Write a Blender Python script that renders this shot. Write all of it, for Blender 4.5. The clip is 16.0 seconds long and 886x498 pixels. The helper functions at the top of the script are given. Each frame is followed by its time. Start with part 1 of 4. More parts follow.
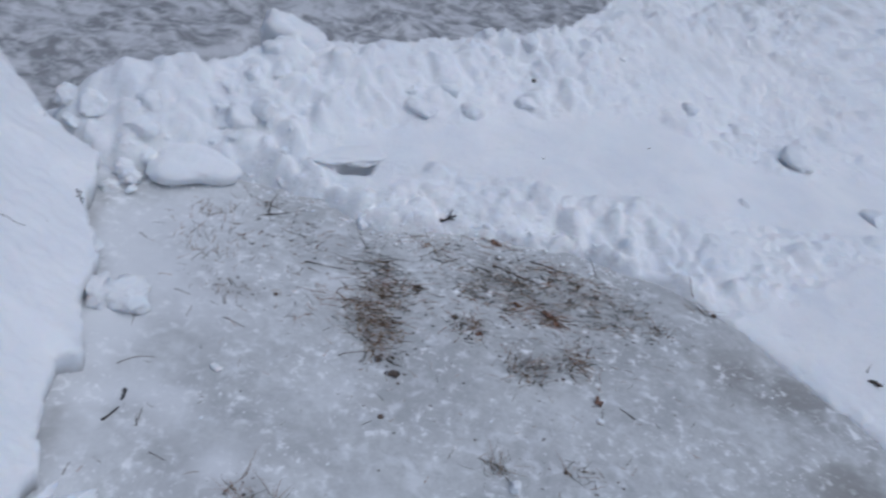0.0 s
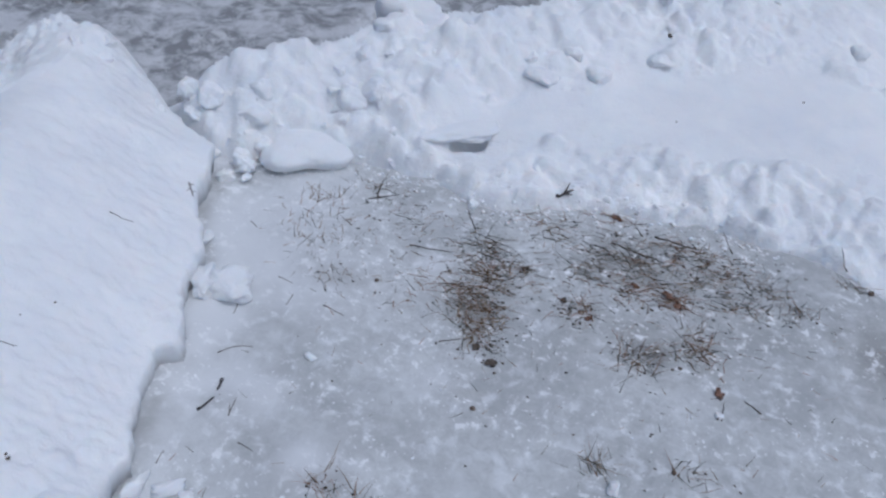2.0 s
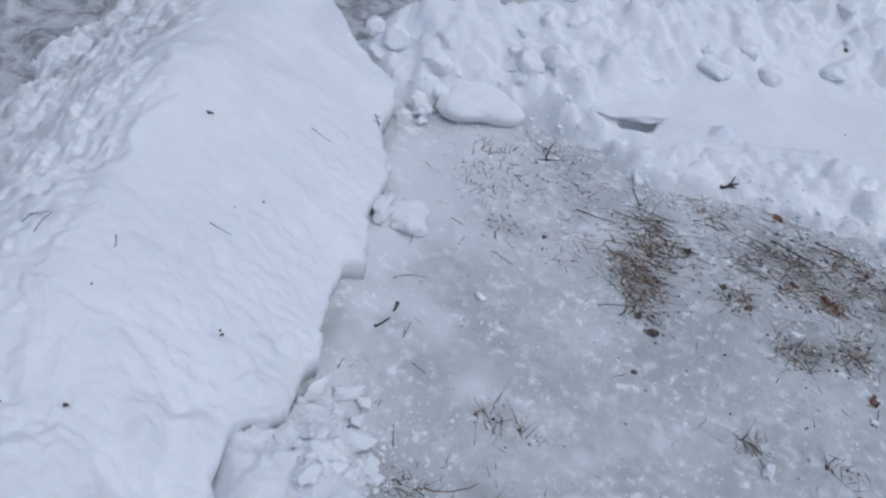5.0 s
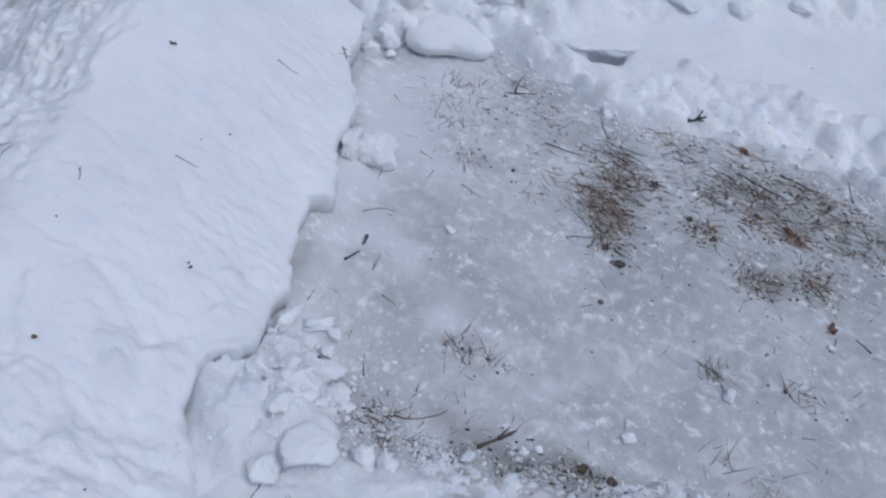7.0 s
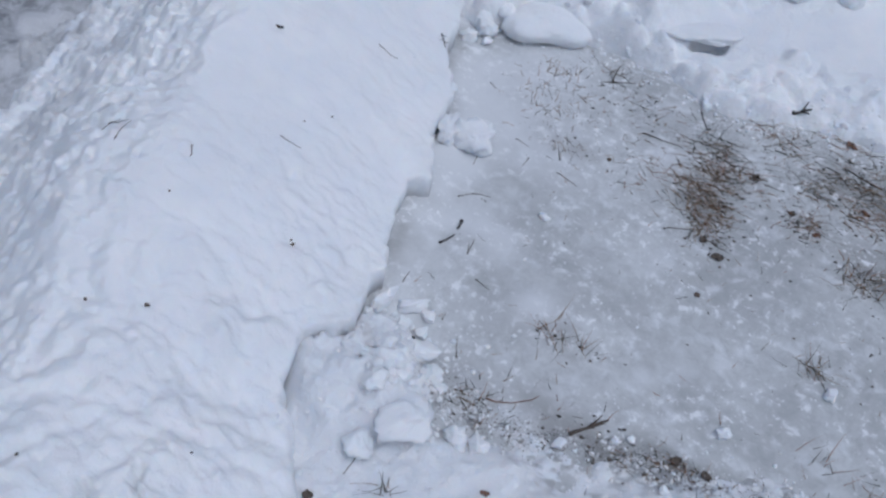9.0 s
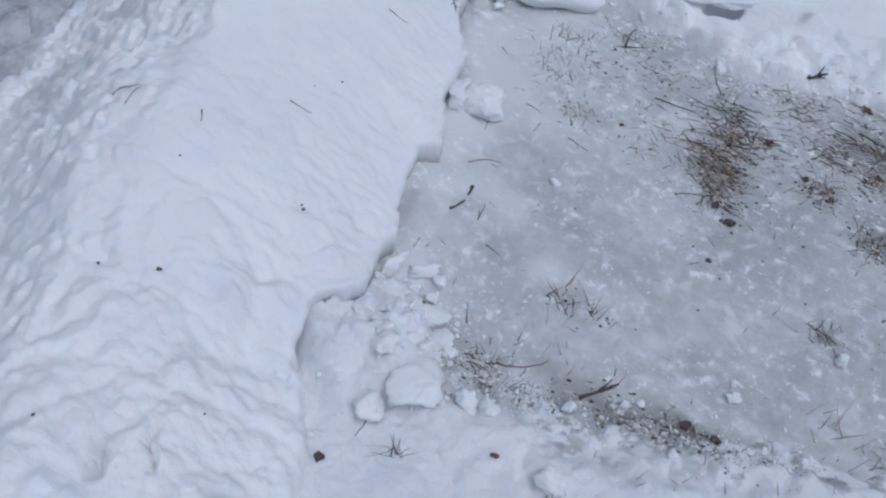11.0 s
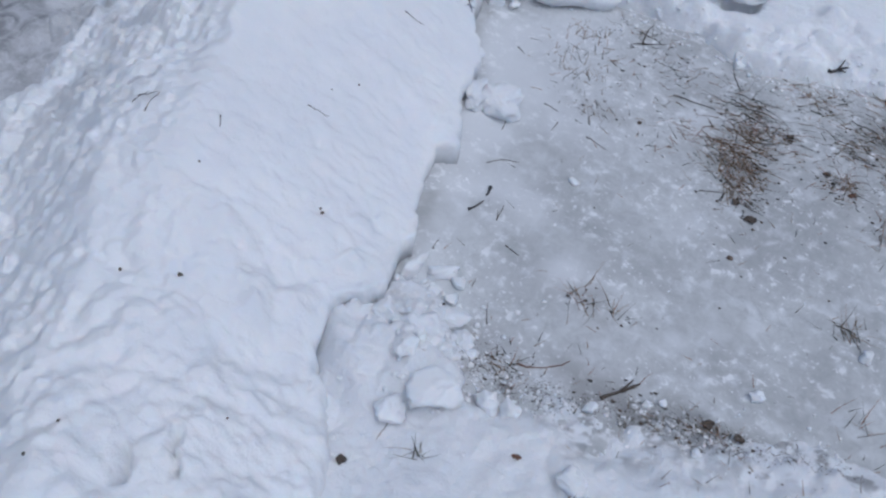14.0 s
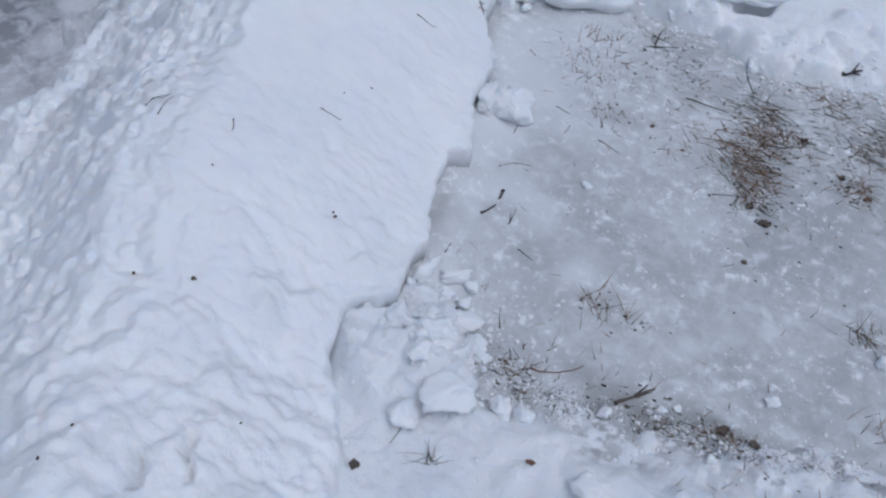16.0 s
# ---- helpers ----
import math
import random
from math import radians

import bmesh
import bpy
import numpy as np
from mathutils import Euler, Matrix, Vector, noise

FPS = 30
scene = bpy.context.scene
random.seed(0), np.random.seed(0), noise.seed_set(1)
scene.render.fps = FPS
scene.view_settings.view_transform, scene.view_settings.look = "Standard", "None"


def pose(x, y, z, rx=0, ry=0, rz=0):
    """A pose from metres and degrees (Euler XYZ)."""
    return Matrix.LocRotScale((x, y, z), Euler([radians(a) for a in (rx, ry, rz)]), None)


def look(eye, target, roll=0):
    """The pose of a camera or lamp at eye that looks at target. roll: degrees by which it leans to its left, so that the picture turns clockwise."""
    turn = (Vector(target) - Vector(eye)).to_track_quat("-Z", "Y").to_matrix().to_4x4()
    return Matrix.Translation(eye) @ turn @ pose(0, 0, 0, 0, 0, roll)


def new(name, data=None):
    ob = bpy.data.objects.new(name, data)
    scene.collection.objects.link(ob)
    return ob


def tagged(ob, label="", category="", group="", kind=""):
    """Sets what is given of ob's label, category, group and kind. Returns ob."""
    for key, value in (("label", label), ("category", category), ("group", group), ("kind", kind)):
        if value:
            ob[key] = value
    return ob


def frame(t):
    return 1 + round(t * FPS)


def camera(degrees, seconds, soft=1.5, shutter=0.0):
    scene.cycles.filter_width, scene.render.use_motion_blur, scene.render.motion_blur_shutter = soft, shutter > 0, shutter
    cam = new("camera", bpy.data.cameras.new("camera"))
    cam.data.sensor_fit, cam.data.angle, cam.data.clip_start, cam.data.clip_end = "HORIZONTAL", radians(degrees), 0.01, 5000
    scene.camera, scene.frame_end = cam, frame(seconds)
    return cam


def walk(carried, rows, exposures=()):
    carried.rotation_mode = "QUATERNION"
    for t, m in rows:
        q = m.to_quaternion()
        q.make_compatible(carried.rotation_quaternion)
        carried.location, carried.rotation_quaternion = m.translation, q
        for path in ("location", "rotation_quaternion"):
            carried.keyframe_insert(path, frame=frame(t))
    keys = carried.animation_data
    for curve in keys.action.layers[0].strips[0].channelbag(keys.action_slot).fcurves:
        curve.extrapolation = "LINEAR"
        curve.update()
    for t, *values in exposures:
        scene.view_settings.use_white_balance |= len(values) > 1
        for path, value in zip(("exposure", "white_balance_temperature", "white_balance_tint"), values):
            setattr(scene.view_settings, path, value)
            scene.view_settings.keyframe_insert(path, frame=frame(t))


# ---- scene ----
cam = camera(55.0, 16.0, soft=2.4, shutter=0.5)
PATH = [
    (0, (-0.028, 0.278, 1.423), (-0.08, 1.894, 0.246), 17.0),
    (0.5, (-0.037, 0.313, 1.422), (-0.251, 1.863, 0.176), 15.4),
    (1, (0.024, 0.402, 1.41), (-0.326, 1.876, 0.105), 11.6),
    (1.5, (0.091, 0.459, 1.412), (-0.337, 1.867, 0.057), 7.9),
    (2, (0.163, 0.447, 1.443), (-0.294, 1.878, 0.123), 5.4),
    (2.5, (0.125, 0.415, 1.434), (-0.398, 1.844, 0.135), 6.0),
    (3, (0.074, 0.384, 1.421), (-0.571, 1.759, 0.12), 6.0),
    (5.5, (-0.063, 0.219, 1.376), (-0.593, 1.57, 0.0), 12.6),
    (6, (-0.055, 0.223, 1.37), (-0.569, 1.541, -0.044), 12.1),
    (6.5, (-0.031, 0.233, 1.363), (-0.486, 1.547, -0.075), 12.4),
    (7, (-0.039, 0.219, 1.375), (-0.473, 1.541, -0.062), 14.4),
    (7.5, (-0.05, 0.204, 1.374), (-0.523, 1.519, -0.056), 14.3),
    (8, (-0.052, 0.198, 1.374), (-0.56, 1.501, -0.056), 13.3),
    (8.5, (-0.058, 0.188, 1.377), (-0.612, 1.462, -0.063), 11.9),
    (9, (-0.058, 0.187, 1.362), (-0.641, 1.406, -0.112), 10.8),
    (9.5, (-0.054, 0.179, 1.358), (-0.634, 1.368, -0.141), 10.8),
    (12, (-0.045, 0.194, 1.355), (-0.623, 1.348, -0.173), 9.2),
    (12.5, (-0.04, 0.2, 1.356), (-0.624, 1.346, -0.176), 8.4),
    (13, (-0.042, 0.197, 1.355), (-0.639, 1.335, -0.177), 7.9),
    (13.5, (-0.047, 0.192, 1.358), (-0.653, 1.324, -0.176), 7.6),
    (14, (-0.052, 0.186, 1.359), (-0.661, 1.322, -0.17), 8.0),
    (14.5, (-0.057, 0.188, 1.357), (-0.671, 1.323, -0.171), 8.1),
    (15, (-0.06, 0.183, 1.356), (-0.687, 1.313, -0.17), 7.8),
    (15.5, (-0.062, 0.183, 1.358), (-0.697, 1.311, -0.167), 7.4),
    (16, (-0.065, 0.185, 1.355), (-0.69, 1.315, -0.172), 7.5),
]
walk(cam, [(t, look(eye, target, roll)) for t, eye, target, roll in PATH], [(0, -0.48, 5230, 8), (1.6, -0.38, 5230, 8), (3, -0.34, 5230, 8), (5.5, -0.42, 5230, 8), (6.4, -0.46, 5230, 8), (7.5, -0.37, 5230, 8), (9, -0.42, 5230, 8), (16, -0.40, 5230, 8)])

# ---- light ----
world = bpy.data.worlds.new("world")
scene.world = world
world.use_nodes = True
wn = world.node_tree.nodes
sky = wn.new("ShaderNodeTexSky")
sky.sky_type = "NISHITA"
sky.sun_disc = False
sky.sun_elevation = radians(68)
sky.sun_rotation = radians(104)
sky.air_density, sky.dust_density, sky.ozone_density = 0.7, 7.0, 0.3
wn["Background"].inputs[1].default_value = 0.085
world.node_tree.links.new(sky.outputs[0], wn["Background"].inputs[0])
sun = new("sun", bpy.data.lights.new("sun", "SUN"))
sun.data.energy, sun.data.angle, sun.data.color = 1.0, radians(115), (1.0, 0.97, 0.93)
sun.matrix_world = look((1.9, -0.5, 4.8), (0, 0, 0))


# ---- materials ----
def nodes_of(name):
    m = bpy.data.materials.new(name)
    m.use_nodes = True
    t = m.node_tree
    return m, t, t.nodes["Principled BSDF"]


def noise_node(t, scale, detail=4.0, rough=0.55, distortion=0.0, coord=None):
    n = t.nodes.new("ShaderNodeTexNoise")
    n.inputs["Scale"].default_value, n.inputs["Detail"].default_value = scale, detail
    n.inputs["Roughness"].default_value, n.inputs["Distortion"].default_value = rough, distortion
    if coord:
        t.links.new(coord, n.inputs["Vector"])
    return n.outputs["Fac"]


def ramp(t, fac, stops):
    r = t.nodes.new("ShaderNodeValToRGB")
    while len(r.color_ramp.elements) < len(stops):
        r.color_ramp.elements.new(0.5)
    for e, (p, c) in zip(r.color_ramp.elements, stops):
        e.position, e.color = p, (*c, 1) if len(c) == 3 else c
    t.links.new(fac, r.inputs[0])
    return r.outputs[0]


def grey(v):
    return (v, v, v)


def mix(t, fac, a, b, mode="MIX"):
    n = t.nodes.new("ShaderNodeMix")
    n.data_type, n.blend_type = "RGBA", mode
    for value, socket in ((fac, n.inputs[0]), (a, n.inputs[6]), (b, n.inputs[7])):
        if isinstance(value, bpy.types.NodeSocket):
            t.links.new(value, socket)
        else:
            socket.default_value = value if isinstance(value, float) else (*value, 1)
    return n.outputs[2]


def bump(t, bsdf, heights):
    last = None
    for fac, strength, dist in heights:
        b = t.nodes.new("ShaderNodeBump")
        b.inputs["Strength"].default_value, b.inputs["Distance"].default_value = strength, dist
        t.links.new(fac, b.inputs["Height"])
        if last:
            t.links.new(last, b.inputs["Normal"])
        last = b.outputs["Normal"]
    t.links.new(last, bsdf.inputs["Normal"])


def geo_pos(t):
    return t.nodes.new("ShaderNodeNewGeometry").outputs["Position"]


def snow_material(name, tone=(0.82, 0.832, 0.845), dirt=0.0, grain=0.4, low=0.45, lumps=0.0045):
    m, t, b = nodes_of(name)
    p = geo_pos(t)
    broad = noise_node(t, 5.0, 4, 0.6, 0.4, p)
    fine = noise_node(t, 160.0, 3, 0.7, 0.0, p)
    mid = noise_node(t, 38.0, 4, 0.6, 0.2, p)
    darker = tuple(c * k for c, k in zip(tone, (0.90, 0.915, 0.94)))
    col = mix(t, ramp(t, broad, [(0.35, grey(0)), (0.7, grey(1))]), tone, darker)
    if dirt:
        dirt_shade = noise_node(t, 8.0, 6, 0.7, 0.6, p)
        col = mix(t, ramp(t, dirt_shade, [(low, grey(0)), (low + 0.2, grey(dirt))]), col, (0.36, 0.37, 0.385))
    # mesh attribute that greys the snow: dirt, and shade put into the colour
    dirt_shade_attr = t.nodes.new("ShaderNodeAttribute")
    dirt_shade_attr.attribute_name = "dirt_shade"
    col = mix(t, dirt_shade_attr.outputs["Fac"], col, (0.32, 0.325, 0.33))
    t.links.new(col, b.inputs["Base Color"])
    b.inputs["Roughness"].default_value = 0.75
    b.inputs["Specular IOR Level"].default_value = 0.25
    b.inputs["Subsurface Weight"].default_value = 0.5
    b.inputs["Subsurface Radius"].default_value = (0.7, 0.85, 1.0)
    b.inputs["Subsurface Scale"].default_value = 0.004
    bump(t, b, [(mid, 0.55, lumps), (noise_node(t, 85.0, 4, 0.65, 0.3, p), 0.65, 0.6 * lumps), (fine, grain, 0.0025)])
    return m


SNOW = snow_material("fresh_snow")
SNOW_ROUGH = snow_material("cloddy_snow", (0.83, 0.842, 0.855), 0.10, 0.5, 0.58, 0.008)
SNOW_PACKED = snow_material("packed_snow", (0.78, 0.792, 0.81), 0.4, 0.6, 0.56, 0.009)


def yard_material():
    m, t, bsdf = nodes_of("trampled_snow")
    p = geo_pos(t)
    patch, streak, fine = noise_node(t, 8.0, 5, 0.62, 0.7, p), noise_node(t, 21.0, 5, 0.65, 0.3, p), noise_node(t, 130.0, 3, 0.7, 0.0, p)
    col = mix(t, ramp(t, patch, [(0.42, grey(0)), (0.60, grey(1))]), (0.23, 0.235, 0.245), (0.52, 0.53, 0.55))
    col = mix(t, ramp(t, streak, [(0.48, grey(0)), (0.64, grey(0.75))]), col, (0.60, 0.61, 0.63))
    trod = t.nodes.new("ShaderNodeAttribute")
    trod.attribute_name = "trod"
    col = mix(t, trod.outputs["Fac"], mix(t, ramp(t, patch, [(0.4, grey(0)), (0.65, grey(1))]), (0.70, 0.71, 0.73), (0.80, 0.81, 0.825)), col)
    t.links.new(col, bsdf.inputs["Base Color"])
    bsdf.inputs["Roughness"].default_value = 0.7
    bump(t, bsdf, [(streak, 0.6, 0.02), (fine, 0.6, 0.003)])
    return m


SNOW_YARD = yard_material()


def ice_material():
    m, t, b = nodes_of("milky_ice")
    p = geo_pos(t)
    clouds = noise_node(t, 3.2, 5, 0.62, 0.5, p)
    blots = noise_node(t, 17.0, 4, 0.6, 0.3, p)
    spread = noise_node(t, 6.0, 3, 0.5, 0.0, p)
    base = mix(t, ramp(t, clouds, [(0.36, grey(0)), (0.66, grey(1))]), (0.42, 0.432, 0.438), (0.60, 0.617, 0.623))
    base = mix(t, ramp(t, blots, [(0.52, grey(0)), (0.66, grey(0.75))]), base, (0.63, 0.65, 0.67))
    base = mix(t, ramp(t, noise_node(t, 4.3, 4, 0.6, 0.8, p), [(0.58, grey(0)), (0.80, grey(0.4))]), base, (0.47, 0.465, 0.45))
    dots = t.nodes.new("ShaderNodeMath")
    dots.operation = "MULTIPLY"
    flecks = mix(t, 1.0, ramp(t, noise_node(t, 34.0, 3, 0.6, 0.2, p), [(0.57, grey(0)), (0.66, grey(0.9))]), ramp(t, noise_node(t, 80.0, 2, 0.5, 0.0, p), [(0.62, grey(0)), (0.72, grey(1))]), "LIGHTEN")
    t.links.new(flecks, dots.inputs[0])
    t.links.new(ramp(t, spread, [(0.40, grey(0.12)), (0.60, grey(1))]), dots.inputs[1])
    mottle = noise_node(t, 34.0, 6, 0.75, 0.4, p)
    base = mix(t, ramp(t, mottle, [(0.36, grey(0.45)), (0.53, grey(0))]), base, (0.32, 0.33, 0.34))
    # dark soil in the ice, plus shade painted along the bank foot
    soil_shade = t.nodes.new("ShaderNodeAttribute")
    soil_shade.attribute_name = "soil_shade"
    base = mix(t, soil_shade.outputs["Fac"], base, (0.24, 0.237, 0.228))
    frost = t.nodes.new("ShaderNodeAttribute")
    frost.attribute_name = "frost"
    base = mix(t, frost.outputs["Fac"], base, (0.67, 0.685, 0.705))
    base = mix(t, dots.outputs[0], base, (0.80, 0.81, 0.825))
    t.links.new(base, b.inputs["Base Color"])
    gloss = ramp(t, blots, [(0.35, grey(0.33)), (0.7, grey(0.7))])
    t.links.new(gloss, b.inputs["Roughness"])
    b.inputs["Specular IOR Level"].default_value = 0.35
    bump(t, b, [(blots, 0.25, 0.006), (dots.outputs[0], 0.4, 0.003), (noise_node(t, 120.0, 3, 0.6, 0.0, p), 0.25, 0.0015)])
    return m


ICE = ice_material()


def plant_material(name, stops, rough=0.75):
    m, t, b = nodes_of(name)
    g = t.nodes.new("ShaderNodeNewGeometry")
    col = ramp(t, g.outputs["Random Per Island"], stops)
    streak = noise_node(t, 300.0, 3, 0.6, 0.0, g.outputs["Position"])
    col = mix(t, ramp(t, streak, [(0.35, grey(0)), (0.7, grey(0.55))]), col, (0.05, 0.04, 0.03))
    t.links.new(col, b.inputs["Base Color"])
    b.inputs["Roughness"].default_value = rough
    bump(t, b, [(streak, 0.5, 0.001)])
    return m


STRAW = plant_material("dead_straw", [(0.0, (0.20, 0.13, 0.075)), (0.4, (0.44, 0.29, 0.15)), (0.75, (0.26, 0.19, 0.12)), (1.0, (0.09, 0.07, 0.05))])
RUST = plant_material("rusty_straw", [(0.0, (0.34, 0.15, 0.08)), (0.5, (0.46, 0.25, 0.15)), (1.0, (0.20, 0.11, 0.07))])
DARKGRASS = plant_material("dark_grass", [(0.0, (0.05, 0.045, 0.038)), (0.5, (0.085, 0.085, 0.06)), (1.0, (0.15, 0.14, 0.09))])
LITTER = plant_material("leaf_litter", [(0.0, (0.06, 0.054, 0.05)), (0.5, (0.10, 0.083, 0.07)), (1.0, (0.18, 0.13, 0.10))])
BARK = plant_material("bark", [(0.0, (0.065, 0.052, 0.043)), (1.0, (0.12, 0.095, 0.075))])
BLACKBARK = plant_material("wet_bark", [(0.0, (0.035, 0.033, 0.035)), (1.0, (0.06, 0.055, 0.055))], 0.55)
LEAF = plant_material("brown_leaf", [(0.0, (0.19, 0.10, 0.07)), (1.0, (0.30, 0.17, 0.12))], 0.6)


# ---- numeric helpers ----
def hash2(i, j, seed):
    v = (i.astype(np.int64) * 374761393 + j.astype(np.int64) * 668265263 + seed * 974634777) & 0xFFFFFFFF
    v = ((v ^ (v >> 13)) * 1274126177) & 0xFFFFFFFF
    return ((v ^ (v >> 16)) & 0xFFFFFF) / float(0xFFFFFF)


def vnoise(x, y, seed=0):
    """Smooth value noise, -1 to 1."""
    i, j = np.floor(x), np.floor(y)
    u, v = x - i, y - j
    u, v = u * u * u * (u * (6 * u - 15) + 10), v * v * v * (v * (6 * v - 15) + 10)
    a, b, c, d = hash2(i, j, seed), hash2(i + 1, j, seed), hash2(i, j + 1, seed), hash2(i + 1, j + 1, seed)
    return 2 * ((a * (1 - u) + b * u) * (1 - v) + (c * (1 - u) + d * u) * v) - 1


def fbm(x, y, scale, octaves=4, seed=0, gain=0.5):
    out, amp = np.zeros_like(x), 1.0
    for k in range(octaves):
        ca, sa = math.cos(0.7 * k + 0.3), math.sin(0.7 * k + 0.3)
        out += amp * vnoise((ca * x - sa * y) * scale * 2**k + 17.3 * k, (sa * x + ca * y) * scale * 2**k - 9.1 * k, seed + k)
        amp *= gain
    return out


def step(a, b, v):
    u = np.clip((v - a) / (b - a), 0, 1)
    return u * u * (3 - 2 * u)


def along(x, y, line):
    """Distance from a polyline."""
    best = np.full(x.shape, 1e9)
    for (ax, ay), (bx, by) in zip(line[:-1], line[1:]):
        dx, dy = bx - ax, by - ay
        u = np.clip(((x - ax) * dx + (y - ay) * dy) / (dx * dx + dy * dy), 0, 1)
        best = np.minimum(best, np.hypot(x - ax - u * dx, y - ay - u * dy))
    return best


def inside(x, y, ring):
    hit = np.zeros(x.shape, bool)
    for (ax, ay), (bx, by) in zip(ring, ring[1:] + ring[:1]):
        if ay == by:
            continue
        cross = (ay > y) != (by > y)
        hit ^= cross & (x < (bx - ax) * (y - ay) / (by - ay) + ax)
    return hit


def clods(x, y, spots, low=0.5):
    """Rounded lumps on a grid: the highest one counts. Spots: x, y, radius, height."""
    out = np.zeros_like(x)
    gx, gy = x[0], y[:, 0]
    for cx, cy, r, h, turn, squash in spots:
        i0, i1 = np.searchsorted(gx, (cx - 1.5 * r, cx + 1.5 * r))
        j0, j1 = np.searchsorted(gy, (cy - 1.5 * r, cy + 1.5 * r))
        if i0 >= i1 or j0 >= j1:
            continue
        dx, dy = x[j0:j1, i0:i1] - cx, y[j0:j1, i0:i1] - cy
        a, b = math.cos(turn) * dx + math.sin(turn) * dy, (-math.sin(turn) * dx + math.cos(turn) * dy) / squash
        q = (np.abs(a / r) ** 2.6 + np.abs(b / r) ** 2.6)
        lift = h * np.clip(1 - q, 0, 1) ** low * (1 + 0.35 * a / r)
        out[j0:j1, i0:i1] = np.maximum(out[j0:j1, i0:i1], lift)
    return out


def scatter_clods(rng, n, box, rmin, rmax, tall, keep):
    spots = []
    while len(spots) < n:
        cx, cy = rng.uniform(box[0], box[1]), rng.uniform(box[2], box[3])
        if rng.random() > keep(cx, cy):
            continue
        r = rmin + (rmax - rmin) * rng.random() ** 2.2
        spots.append((cx, cy, r, r * tall * rng.uniform(0.6, 1.3), rng.uniform(0, 6.28), rng.uniform(0.6, 1.0)))
    return spots


SURFACES = []


def sink(X, Y, z, west=None, east=None, south=None, north=None, depth=0.09):
    """Lets a sheet run out under the ground towards its open ends, unevenly."""
    e = np.full(X.shape, 9.0)
    for limit, d in ((west, lambda: X - west), (east, lambda: east - X), (south, lambda: Y - south), (north, lambda: north - Y)):
        if limit is not None:
            e = np.minimum(e, d())
    k = step(0.0, 0.45, e + 0.16 * fbm(X, Y, 1.7, 3, 12) - 0.12)
    return z * k - depth * (1 - k)



def sheet(name, gx, gy, z, material, push=None, dirt_shade=None):
    """A height sheet on a grid of x and y; push moves vertices sideways."""
    X, Y = np.meshgrid(gx, gy)
    SURFACES.append((gx, gy, z))
    co = np.stack([X, Y, z], -1)
    if push is not None:
        co[..., 0] += push[0]
        co[..., 1] += push[1]
    ny, nx = z.shape
    idx = np.arange(nx * ny).reshape(ny, nx)
    quads = np.stack([idx[:-1, :-1], idx[:-1, 1:], idx[1:, 1:], idx[1:, :-1]], -1).reshape(-1, 4)
    zz = z.ravel()[quads].max(1)
    quads = quads[zz > -0.035] if name not in ("ground", "ice_sheet") else quads
    used = np.unique(quads)
    remap = np.full(nx * ny, -1)
    remap[used] = np.arange(len(used))
    me = bpy.data.meshes.new(name)
    me.vertices.add(len(used))
    me.vertices.foreach_set("co", co.reshape(-1, 3)[used].ravel())
    me.loops.add(quads.size)
    me.loops.foreach_set("vertex_index", remap[quads].ravel())
    me.polygons.add(len(quads))
    me.polygons.foreach_set("loop_start", np.arange(0, quads.size, 4))
    me.polygons.foreach_set("use_smooth", np.ones(len(quads), bool))
    me.update(calc_edges=True)
    me.materials.append(material)
    if dirt_shade is not None:
        me.attributes.new("dirt_shade", "FLOAT", "POINT").data.foreach_set("value", dirt_shade.ravel()[used].astype(np.float32))
    return new(name, me)


def top(x, y):
    """The highest surface under a place."""
    best = -1.0
    for gx, gy, z in SURFACES:
        if not (gx[0] < x < gx[-1] and gy[0] < y < gy[-1]):
            continue
        i, j = int(np.searchsorted(gx, x)) - 1, int(np.searchsorted(gy, y)) - 1
        u, v = (x - gx[i]) / (gx[i + 1] - gx[i]), (y - gy[j]) / (gy[j + 1] - gy[j])
        best = max(best, float((z[j, i] * (1 - u) + z[j, i + 1] * u) * (1 - v) + (z[j + 1, i] * (1 - u) + z[j + 1, i + 1] * u) * v))
    return best


# ---- plan ----
BANK_EDGE = [(-1.55, 2.40), (-1.35, 2.22), (-1.11, 2.08), (-1.01, 2.04), (-0.965, 1.95), (-0.955, 1.87), (-0.905, 1.80), (-0.858, 1.75),
             (-0.818, 1.69), (-0.806, 1.63), (-0.800, 1.60), (-0.776, 1.535), (-0.748, 1.50), (-0.716, 1.461), (-0.697, 1.412), (-0.714, 1.386), (-0.730, 1.372),
             (-0.709, 1.322), (-0.682, 1.252), (-0.650, 1.189), (-0.614, 1.128), (-0.622, 1.105), (-0.606, 1.063), (-0.596, 1.036), (-0.587, 1.009), (-0.577, 0.980),
             (-0.574, 0.955), (-0.592, 0.940), (-0.612, 0.918), (-0.627, 0.900), (-0.628, 0.882), (-0.618, 0.862), (-0.606, 0.844), (-0.600, 0.823), (-0.588, 0.792),
             (-0.550, 0.770), (-0.515, 0.727), (-0.480, 0.684), (-0.443, 0.625), (-0.36, 0.50), (-0.30, 0.35), (-0.28, 0.0), (-0.3, -0.9)]
ROUGH_LINE = [(-1.50, 2.30), (-1.52, 2.15), (-1.473, 1.90), (-1.41, 1.71), (-1.36, 1.58), (-1.245, 1.437), (-1.169, 1.332), (-1.156, 1.211), (-1.075, 1.097), (-1.035, 0.997),
              (-1.052, 0.887), (-1.05, 0.852), (-1.02, 0.787), (-0.987, 0.682), (-0.893, 0.589), (-0.862, 0.517), (-0.816, 0.427), (-0.709, 0.33), (-0.5, 0.0), (-0.4, -0.9)]
